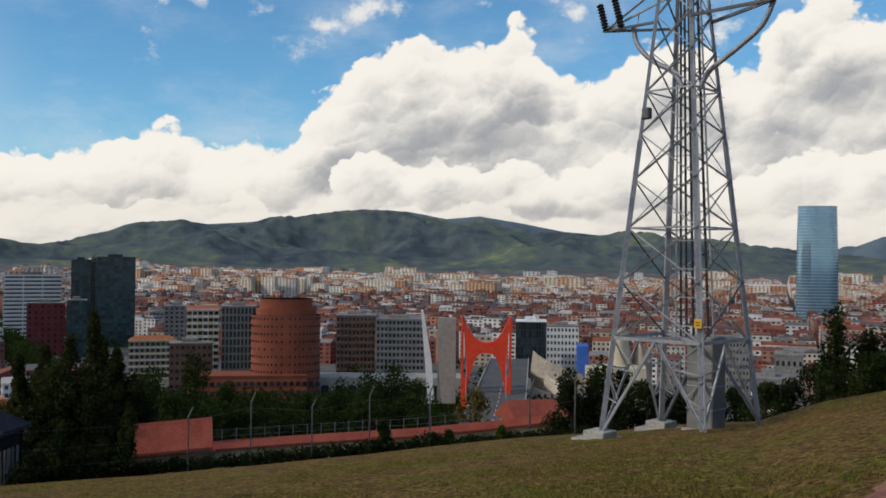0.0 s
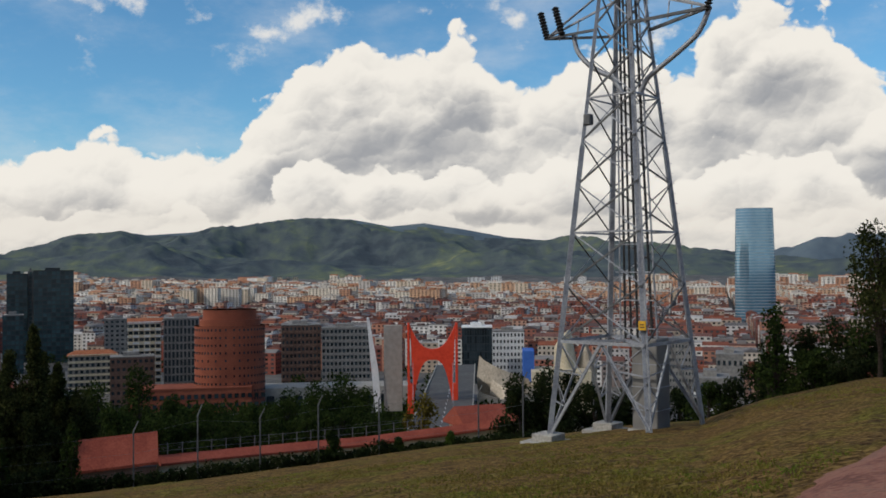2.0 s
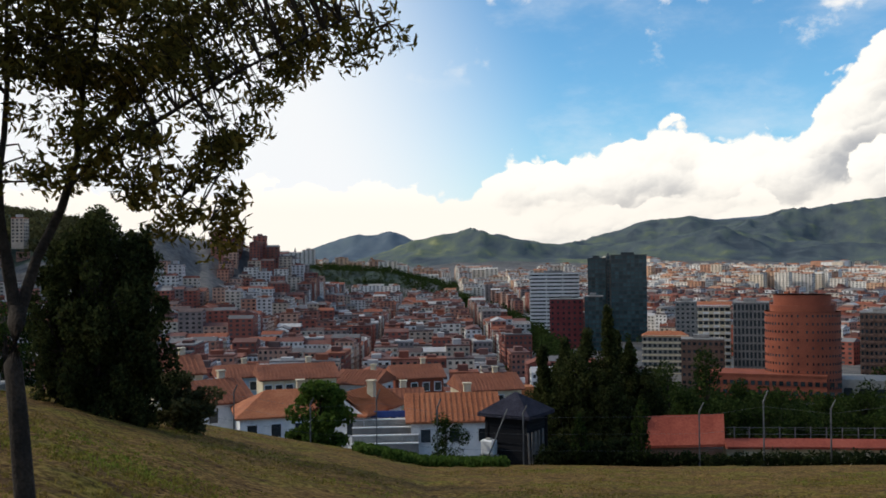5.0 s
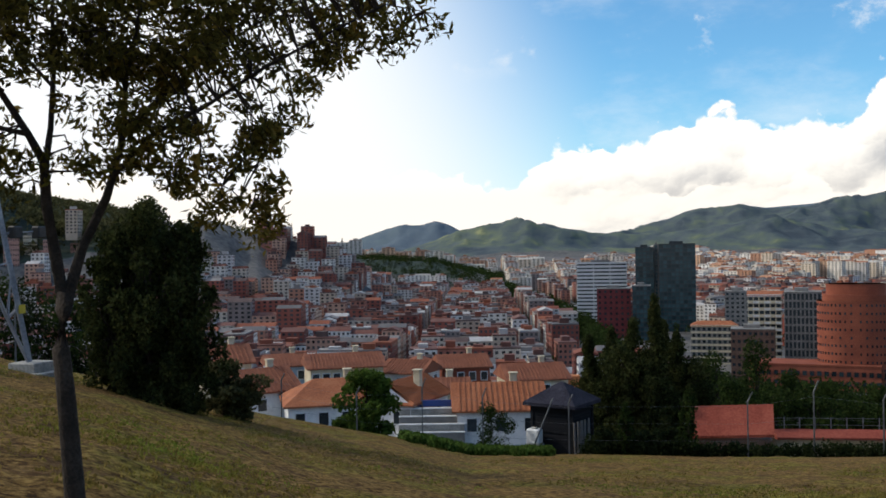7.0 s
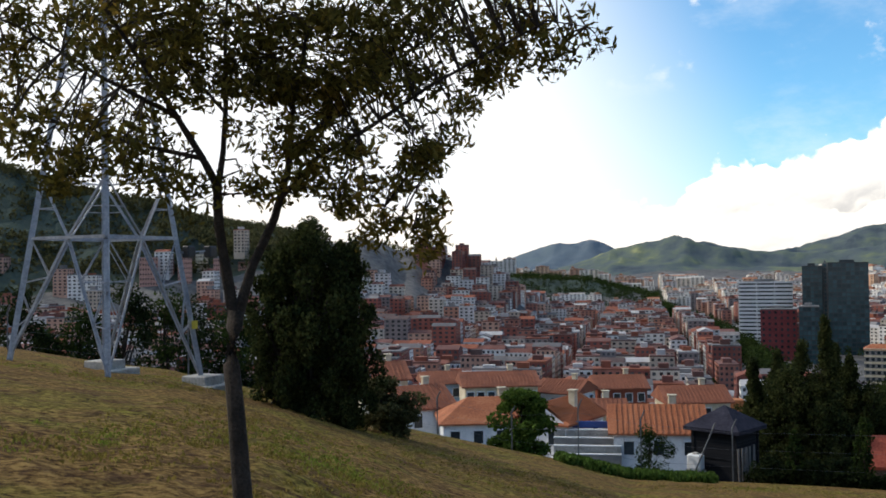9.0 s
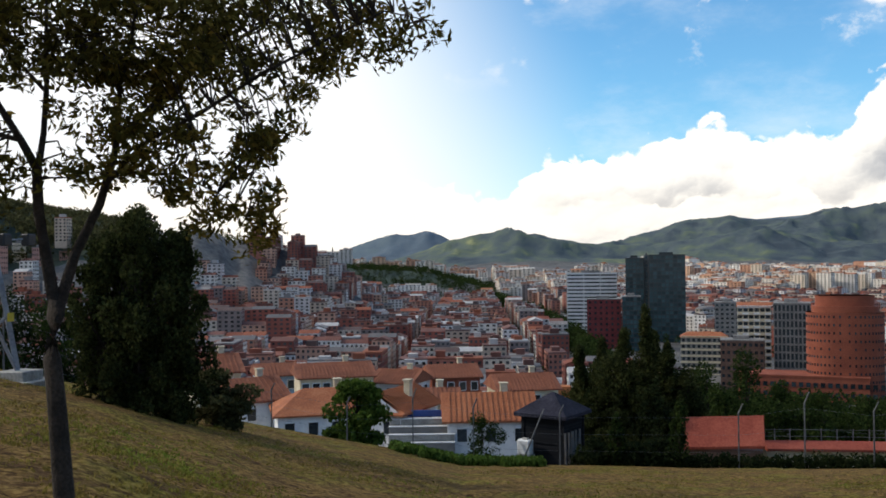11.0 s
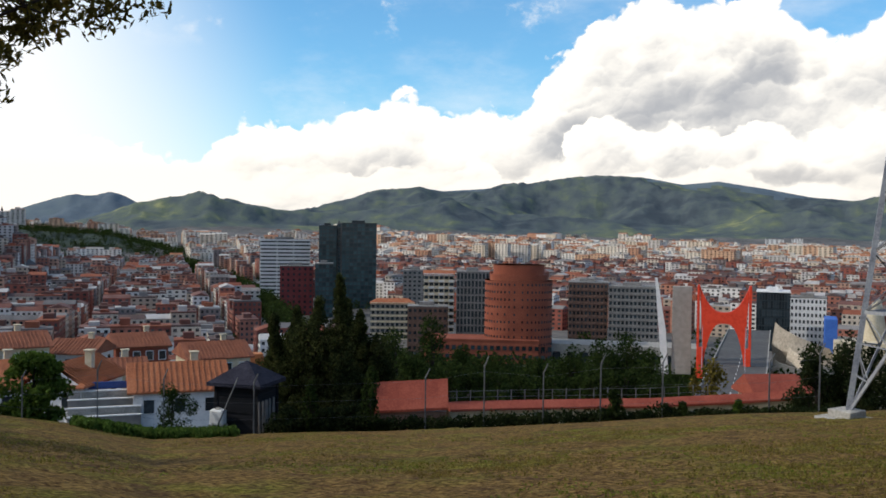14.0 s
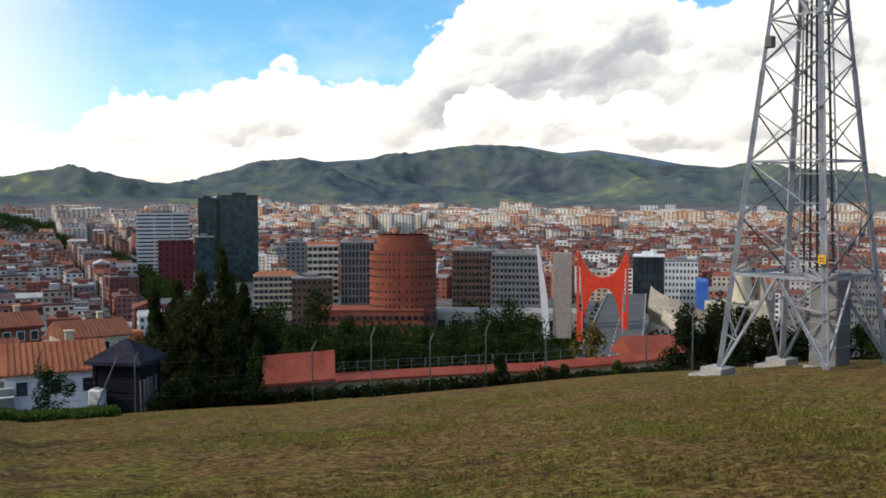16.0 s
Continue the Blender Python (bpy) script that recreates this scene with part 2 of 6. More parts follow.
HEDGE = material("hedge_leaf", [(0.010, 0.018, 0.006), (0.025, 0.042, 0.010), (0.05, 0.07, 0.016)], scale=0.8, rough=0.9, random_by="island", spread=0.5, spec=0.08)
DARKLEAF = material("dark_leaf", [(0.008, 0.014, 0.006), (0.018, 0.028, 0.010), (0.035, 0.042, 0.014)], scale=0.8, rough=0.9, random_by="island", spread=0.55, spec=0.08)
OAKLEAF = material("oak_leaf", [(0.042, 0.038, 0.009), (0.085, 0.075, 0.016), (0.18, 0.12, 0.024)], scale=0.9, rough=0.9, random_by="island", spread=0.6, spec=0.08)
EVERGREEN = material("evergreen_leaf", [(0.015, 0.020, 0.008), (0.034, 0.043, 0.013), (0.070, 0.074, 0.024)], scale=0.8, rough=0.9, random_by="island", spread=0.55, spec=0.08)
BRIGHTLEAF = material("sunlit_leaf", [(0.03, 0.055, 0.010), (0.06, 0.10, 0.018), (0.09, 0.14, 0.025)], scale=0.8, rough=0.9, random_by="island", spread=0.5, spec=0.08)
LUSH = material("lush_grass", [(0.035, 0.065, 0.012), (0.06, 0.105, 0.02), (0.10, 0.15, 0.032)], scale=0.8, rough=0.9, random_by="island", spread=0.4, spec=0.08)
OLIVELEAF = material("olive_leaf", [(0.034, 0.036, 0.016), (0.065, 0.066, 0.028), (0.10, 0.095, 0.042)], scale=0.8, rough=0.9, random_by="island", spread=0.5, spec=0.08)
YELLOWLEAF = material("autumn_leaf", [(0.07, 0.06, 0.015), (0.13, 0.10, 0.02), (0.18, 0.14, 0.03)], scale=0.8, rough=0.9, random_by="island", spread=0.4, spec=0.08)
for m_ in (LUSH, OLIVELEAF, EVERGREEN, HEDGE, DARKLEAF, OAKLEAF, BRIGHTLEAF, YELLOWLEAF):
    thin_leaf(m_)
BARK = material("bark", [(0.012, 0.009, 0.007), (0.024, 0.018, 0.014), (0.042, 0.033, 0.025)], scale=9, rough=0.95, bump=0.8, fine=5)
STEEL = material("galvanised_steel", [(0.20, 0.215, 0.25), (0.29, 0.305, 0.345), (0.38, 0.40, 0.43)], scale=1.5, rough=0.55, metal=0.35)
# For weathered fittings, and for pylon members darkened in colour as if shaded.
DARKSTEEL = material("weathered_shaded_steel", [(0.07, 0.075, 0.085), (0.11, 0.115, 0.125), (0.16, 0.165, 0.17)], scale=1.5, rough=0.6, metal=0.3)
CABLE = material("black_cable", [(0.02, 0.02, 0.022), (0.04, 0.04, 0.042)], scale=3, rough=0.5)
CONCRETE = material("concrete", [(0.22, 0.21, 0.195), (0.31, 0.30, 0.28), (0.40, 0.39, 0.36)], scale=1.2, rough=0.9, bump=0.2)
BRICKRED = material("red_brick_facade", [(0.17, 0.046, 0.027), (0.225, 0.063, 0.036), (0.28, 0.085, 0.048)], scale=0.12, rough=0.85, fine=20)
DARKGLASS = material("dark_curtain_glass", [(0.010, 0.018, 0.024), (0.018, 0.03, 0.038)], scale=0.05, rough=0.3, spec=0.35)
PANE = material("window_glass", [(0.012, 0.02, 0.026), (0.03, 0.04, 0.048)], scale=0.3, rough=0.25, random_by="object", spread=0.6, spec=0.4)
PANES = material("window_glass_rows", [(0.03, 0.033, 0.038), (0.06, 0.063, 0.066)], scale=0.3, rough=0.2, random_by="island", spread=0.7, spec=0.6)
WHITEWALL = material("white_render", [(0.55, 0.56, 0.58), (0.66, 0.67, 0.68), (0.74, 0.74, 0.74)], scale=0.3, rough=0.85)
GREYWALL = material("grey_facade", [(0.13, 0.127, 0.127), (0.18, 0.176, 0.172), (0.25, 0.242, 0.235)], scale=0.12, rough=0.85)
PALECONC = material("pale_cast_concrete", [(0.24, 0.228, 0.21), (0.29, 0.278, 0.255), (0.34, 0.325, 0.30)], scale=0.06, rough=0.9)
CRIMSON = material("crimson_facade", [(0.12, 0.022, 0.026), (0.16, 0.03, 0.034), (0.20, 0.045, 0.045)], scale=0.12, rough=0.8)
CREAM = material("cream_render", [(0.42, 0.36, 0.25), (0.52, 0.46, 0.34), (0.60, 0.54, 0.42)], scale=0.2, rough=0.85)
PINKBRICK = material("pinkish_brick", [(0.30, 0.16, 0.13), (0.38, 0.21, 0.17), (0.44, 0.26, 0.21)], scale=0.1, rough=0.85)
BROWNWALL = material("brown_brick", [(0.085, 0.05, 0.04), (0.12, 0.072, 0.056), (0.16, 0.10, 0.08)], scale=0.12, rough=0.85)
TILES = material("terracotta_tiles", [(0.20, 0.065, 0.03), (0.30, 0.10, 0.043), (0.38, 0.15, 0.072)], scale=0.6, rough=0.85, bump=0.3, fine=10)
OLDTILES = material("old_clay_tiles", [(0.13, 0.045, 0.028), (0.20, 0.068, 0.036), (0.27, 0.10, 0.055)], scale=0.6, rough=0.85, bump=0.3, fine=10)
ARCHRED = material("red_painted_steel", [(0.55, 0.035, 0.012), (0.66, 0.05, 0.018), (0.72, 0.065, 0.026)], scale=0.1, rough=0.5)
TITAN = material("titanium_sheet", [(0.24, 0.21, 0.17), (0.33, 0.29, 0.24), (0.42, 0.38, 0.32)], scale=0.12, rough=0.55, metal=0.3)
ASPHALT = material("asphalt", [(0.055, 0.055, 0.058), (0.075, 0.075, 0.077), (0.10, 0.10, 0.10)], scale=0.05, rough=0.9)
# Dark timber, its colour lowered to near black to hold the hut's shade.
SHADEWOOD = material("dark_shaded_timber", [(0.006, 0.007, 0.009), (0.012, 0.013, 0.016), (0.026, 0.026, 0.03)], scale=2.5, rough=0.9, bump=0.3, spec=0.06)
WEATHERED = material("weathered_board", [(0.10, 0.09, 0.085), (0.16, 0.145, 0.135), (0.22, 0.20, 0.185)], scale=3, rough=0.9, bump=0.3)
SLATE = material("slate_felt", [(0.014, 0.014, 0.022), (0.024, 0.024, 0.037), (0.038, 0.039, 0.055)], scale=1.5, rough=0.9, bump=0.3, spec=0.1)
TEALPANE = material("teal_glass", [(0.018, 0.045, 0.055), (0.035, 0.075, 0.088)], scale=0.3, rough=0.2, random_by="object", spread=0.5, spec=0.5)
TOWERGLASS = material("blue_curtain_glass", [(0.12, 0.27, 0.40), (0.17, 0.34, 0.48), (0.24, 0.43, 0.56)], scale=0.02, rough=0.08, metal=0.55, spec=0.8)
# Brick and render tones, lowered a little to hold the cloud shade over the city.
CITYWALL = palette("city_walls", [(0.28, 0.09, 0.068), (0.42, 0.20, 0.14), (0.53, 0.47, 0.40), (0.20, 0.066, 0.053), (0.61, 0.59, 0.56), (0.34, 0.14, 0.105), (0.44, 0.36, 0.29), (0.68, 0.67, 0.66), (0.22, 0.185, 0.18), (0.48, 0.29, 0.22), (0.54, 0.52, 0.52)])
# Suburb walls and roofs are lightened in colour for the sun on the far city.
SUNLITWALL = palette("suburb_walls", [(0.72, 0.66, 0.56), (0.60, 0.38, 0.25), (0.78, 0.75, 0.70), (0.66, 0.56, 0.44), (0.80, 0.78, 0.75), (0.48, 0.26, 0.17), (0.74, 0.68, 0.60), (0.55, 0.52, 0.49)])
SUNLITROOF = palette("suburb_roofs", [(0.36, 0.16, 0.09), (0.45, 0.42, 0.38), (0.30, 0.15, 0.10), (0.55, 0.52, 0.48), (0.40, 0.20, 0.12), (0.34, 0.32, 0.30)])
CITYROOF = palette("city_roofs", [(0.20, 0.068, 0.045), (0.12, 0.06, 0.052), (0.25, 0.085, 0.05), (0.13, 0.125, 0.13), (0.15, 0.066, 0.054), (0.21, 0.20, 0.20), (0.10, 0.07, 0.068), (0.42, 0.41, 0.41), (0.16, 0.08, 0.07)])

# ---- building helpers ----
def mesh_object(name, bm, mat, smooth=False):
    me = bpy.data.meshes.new(name)
    bm.to_mesh(me)
    bm.free()
    for m in (mat if isinstance(mat, (list, tuple)) else [mat]):
        me.materials.append(m)
    if smooth:
        me.shade_smooth()
    return new(name, me)


def part(name, bm, mat, parent, label="", smooth=False):
    ob = mesh_object(name, bm, mat, smooth)
    ob.parent = parent
    if label:
        ob["label"] = label
    return ob


def raw(name, verts, faces, mat, parent=None, label=""):
    me = bpy.data.meshes.new(name)
    me.from_pydata(verts, [], faces)
    for m in (mat if isinstance(mat, (list, tuple)) else [mat]):
        me.materials.append(m)
    ob = new(name, me)
    if parent:
        ob.parent = parent
    if label:
        ob["label"] = label
    return ob


def empty(name, m, label, category, group="", kind=""):
    ob = new(name)
    ob.matrix_basis = m
    return tagged(ob, label, category, group, kind)


def box(bm, x0, y0, z0, x1, y1, z1, bevel=0.0):
    r = bmesh.ops.create_cube(bm, size=1)
    for v in r["verts"]:
        v.co = Vector((x0 + (v.co.x + 0.5) * (x1 - x0), y0 + (v.co.y + 0.5) * (y1 - y0), z0 + (v.co.z + 0.5) * (z1 - z0)))
    if bevel:
        bmesh.ops.bevel(bm, geom=list({e for v in r["verts"] for e in v.link_edges}), offset=bevel, segments=1, affect="EDGES")
    return bm


def bar(bm, a, b, r0, r1=None, sides=4):
    """A tapered prism from a to b."""
    a, b = Vector(a), Vector(b)
    d = (b - a)
    q = d.to_track_quat("Z", "Y").to_matrix()
    r1 = r0 if r1 is None else r1
    rings = []
    for p, r in ((a, r0), (b, r1)):
        rings.append([bm.verts.new(p + q @ Vector((r * math.cos(6.2832 * (i + 0.5) / sides), r * math.sin(6.2832 * (i + 0.5) / sides), 0))) for i in range(sides)])
    for i in range(sides):
        j = (i + 1) % sides
        bm.faces.new((rings[0][i], rings[0][j], rings[1][j], rings[1][i]))
    bm.faces.new(rings[0][::-1])
    bm.faces.new(rings[1])


def tube(bm, pts, radii, sides=8):
    """A bent, tapered limb through the points."""
    prev = None
    pts = [Vector(p) for p in pts]
    for k, p in enumerate(pts):
        d = pts[min(k + 1, len(pts) - 1)] - pts[max(k - 1, 0)]
        q = d.to_track_quat("Z", "Y").to_matrix()
        ring = [bm.verts.new(p + q @ Vector((radii[k] * math.cos(6.2832 * i / sides), radii[k] * math.sin(6.2832 * i / sides), 0))) for i in range(sides)]
        if prev:
            for i in range(sides):
                j = (i + 1) % sides
                bm.faces.new((prev[i], prev[j], ring[j], ring[i]))
        prev = ring
    bm.faces.new(prev)


def polar(az, d, z=0.0):
    return Vector((d * math.sin(radians(az)), d * math.cos(radians(az)), z))


def rise(d, el):
    return d * math.tan(radians(el))


def facing(az, d, z, turn=0.0):
    """A pose whose -y side looks back at the viewpoint."""
    p = polar(az, d, z)
    return pose(p.x, p.y, p.z, 0, 0, -az + turn)


# ---- the lie of the land (z = 0 is eye height) ----
EDGE = [(-180, -1), (-100, -1.5), (-75, -2.9), (-67.5, -3.8), (-62.4, -4.9), (-58.7, -5.5), (-53.6, -6.85), (-49, -8.3), (-43.7, -9.6), (-39, -10.6), (-35.7, -11.2),
        (-31.8, -12.1), (-27.7, -12.15), (-18.4, -12.1), (-12.1, -11.8), (-5.9, -11.3), (2.8, -10.3), (8.1, -9.8), (12.6, -9.15), (16.8, -8.75), (20.5, -7.4),
        (25.7, -6.1), (30.3, -5.6), (35.1, -5.3), (50, -4), (100, -2), (180, -1)]
# crests: azimuth and elevation
MAIN_CREST = [(-30, -1), (-24.5, 0.45), (-22.4, 0.7), (-19.5, 1.65), (-16.4, 2.14), (-15, 1.98), (-12.6, 2.15), (-9.5, 2.5), (-7.4, 2.75), (-6, 3.02), (-3.4, 2.88), (-1, 2.5), (1, 2.69), (3.4, 2.3), (6, 1.8), (8.8, 1.55), (11.6, 1.45), (14.3, 1.2), (17.6, 0.7), (24, 0.2), (40, -1)]
FAR_CREST = [(-60, 0.2), (-45, 0.4), (-38.9, 0.45), (-37.2, 0.95), (-34.2, 1.3), (-32, 0.8), (-24, 0.55), (-20, 0), (19, 0), (21.9, 0.95), (23.5, 1.6), (25.4, 1.5), (35, 1.3), (50, 1)]
MID_CREST = [(-40, -1), (-35, 0.1), (-32.8, 0.85), (-31, 1), (-28.7, 1.4), (-26.8, 0.98), (-24.8, 0.55), (-21, 0.4), (-17.5, 0.8), (-14.5, 1.25), (-11.5, 0.5), (-8, 0.6), (-3, 0.25), (0, 0.1), (3, 0.9), (6, 0.75), (9, 0.3), (12, 0.9), (16, 0.45), (20, 0.25), (28, 0.2), (45, 0)]
NEAR_CREST = [(-120, 7), (-80, 6.4), (-67.5, 5.05), (-61.7, 3.95), (-55.5, 2.7), (-51.2, 1.9), (-46, 0.9), (-41, -0.3), (-36, -3), (-30, -6)]
HILL_CREST = [(-52, -3), (-47, -1.4), (-43, -0.75), (-38, -0.6), (-34, -0.95), (-31, -1.6), (-28, -3)]
RIDGES = [
    # distance, width, crest
    (4550, 620, MAIN_CREST),
    (4750, 300, FAR_CREST),
    (3700, 330, MID_CREST),
    (1500, 420, NEAR_CREST),
    (2000, 240, HILL_CREST),
]


def along(table, x):
    return float(np.interp(x, [a for a, _ in table], [b for _, b in table]))


def park(az, d):
    """Mown slope round the viewpoint."""
    ze = rise(47, along(EDGE, az))
    return -1.7 + (ze + 1.7) * (d / 47) ** along([(-56, 1.25), (-42, 1.0)], az)


def basin(az, d):
    left = min(1.0, max(0.0, (-14 - az) / 8))
    za = along([(60, -14), (120, -32), (260, -78), (1400, -78), (2600, -52), (3500, -32), (6000, -15)], d)
    zb = along([(60, -14), (110, -25), (170, -40), (280, -60), (450, -78), (1400, -78), (2300, -50), (3300, -28), (6000, -12)], d)
    return za * (1 - left) + zb * left


def land(az, d):
    if d < 47:
        z = park(az, d)
    elif d < 70:
        f = (d - 47) / 23
        z = park(az, 47) * (1 - f) + basin(az, 70) * f
    else:
        z = basin(az, d)
    if d > 500:
        p = polar(az, d) * 0.0011
        n = 1.0 - 2.6 * abs(noise.fractal(p * 1.15, 0.95, 2.1, 6))
        base = z
        for dist, width, crest in RIDGES:
            zc = rise(dist, along(crest, az))
            s = math.exp(-((d - dist) / width) ** 2)
            zz = base + (zc - base) * s + n * 190 * (s * (1 - s)) * 1.6 * min(1, max(0.0, (zc - base) / 120))
            z = max(z, zz)
    return z


def ground_z(x, y):
    return land(math.degrees(math.atan2(x, y)), math.hypot(x, y))


def make_ground():
    azs = np.concatenate([np.linspace(-180, -74, 22)[:-1], np.linspace(-74, 40, 571), np.linspace(40, 180, 25)[1:-1]])
    ds = np.concatenate([[0.0], np.geomspace(1.2, 6, 10)[:-1], np.geomspace(6, 47, 90), [50, 54, 58, 63, 70], np.geomspace(80, 1100, 26), np.geomspace(1150, 2900, 26), np.linspace(2950, 4950, 62)])
    n, verts, faces, idx = len(azs), [], [], []
    for d in ds:
        for a in azs:
            z = land(a, d)
            if 3 < d < 46:
                p = polar(a, d)
                z += 0.08 * noise.fractal(p * 0.35, 1, 2, 4) + 0.035 * noise.fractal(p * 1.9, 0.8, 2, 4)
            verts.append(polar(a, d, z))
    edge = lambda a: along([(-180, 47), (180, 47)], a)
    for i in range(len(ds) - 1):
        for j in range(n):
            k = (j + 1) % n
            a, d = azs[j], 0.5 * (ds[i] + ds[i + 1])
            faces.append((i * n + j, i * n + k, (i + 1) * n + k, (i + 1) * n + j))
            hill = land(a, d) > -48 and (a < -50 and 1000 < d < 2300 or a < -29 and 1640 < d < 2010)
            # highest, farthest faces take the forest colour with more haze in it
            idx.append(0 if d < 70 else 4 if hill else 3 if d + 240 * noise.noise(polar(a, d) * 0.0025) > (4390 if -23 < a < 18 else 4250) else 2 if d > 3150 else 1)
    ob = raw("ground", verts, faces, [GRASS, CITYG, FOREST, HAZEFOREST, NEARFOREST])
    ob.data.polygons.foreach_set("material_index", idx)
    ob.data.shade_smooth()
    tagged(ob, "grassy hilltop falling to a city basin with wooded mountains", "ground", kind="structure")


make_ground()


# ---- red path ----
PATH_EDGE = [(3, 40), (6, 22), (9, 17), (12.4, 20.3), (16.4, 25.4), (22.6, 28.5), (31.5, 31.2), (44, 35.2), (47, 37)]


def make_path():
    left = [polar(a, d) for d, a in PATH_EDGE[::-1] if d >= 9] + [Vector((2.3, 5.0, 0)), Vector((2.0, 1.0, 0)), Vector((2.0, -6.0, 0)), Vector((2.4, -20.0, 0)), Vector((3.0, -44.0, 0))]
    fine = []
    for k in range(len(left) - 1):
        p0, p1, p2, p3 = left[max(k - 1, 0)], left[k], left[k + 1], left[min(k + 2, len(left) - 1)]
        n = max(2, int((p2 - p1).length / 0.8))
        for s in range(n):
            u = s / n
            fine.append(0.5 * ((2 * p1) + (p2 - p0) * u + (2 * p0 - 5 * p1 + 4 * p2 - p3) * u * u + (3 * p1 - p0 - 3 * p2 + p3) * u ** 3))
    verts, faces, cols = [], [], 13
    for k, p in enumerate(fine):
        t = (fine[min(k + 1, len(fine) - 1)] - fine[max(k - 1, 0)]).normalized()
        side = Vector((-t.y, t.x, 0))
        ragged = 0.22 * noise.noise(p * 0.6) + 0.1 * noise.noise(p * 2.3)
        for c in range(cols):
            q = p + side * (c / (cols - 1) * 7.5 + (ragged if c == 0 else 0))
            verts.append((q.x, q.y, park(math.degrees(math.atan2(q.x, q.y)), math.hypot(q.x, q.y)) + (0.11 if 0 < c < cols - 1 else -0.03)))
    for k in range(len(fine) - 1):
        for c in range(cols - 1):
            a = k * cols + c
            faces.append((a, a + 1, a + cols + 1, a + cols))
    ob = raw("path", verts, faces, PATHM)
    ob.data.shade_smooth()
    tagged(ob, "worn reddish footpath curving over the grass", "path", kind="structure")


make_path()


# ---- lattice pylons ----
def angle_bar(bm, a, b, w):
    """An L-section steel member."""
    a, b = Vector(a), Vector(b)
    q = (b - a).to_track_quat("Z", "Y").to_matrix()
    t = w * 0.22
    prof = [(-w / 2, -w / 2), (w / 2, -w / 2), (w / 2, -w / 2 + t), (-w / 2 + t, -w / 2 + t), (-w / 2 + t, w / 2), (-w / 2, w / 2)]
    r = [[bm.verts.new(p + q @ Vector((x, y, 0))) for x, y in prof] for p in (a, b)]
    for i in range(6):
        j = (i + 1) % 6
        bm.faces.new((r[0][i], r[0][j], r[1][j], r[1][i]))
    bm.faces.new(r[0][::-1])
    bm.faces.new(r[1])


LOOP_A = [(-2.3, 0.1), (-2.15, -0.55), (-1.7, -1.15), (-1.1, -1.6), (-0.45, -2.0), (0.0, -2.7)]
LOOP_B = [(3.8, 0.3), (3.35, -0.6), (2.6, -1.2), (1.75, -1.75), (1.1, -2.2), (0.7, -2.9)]


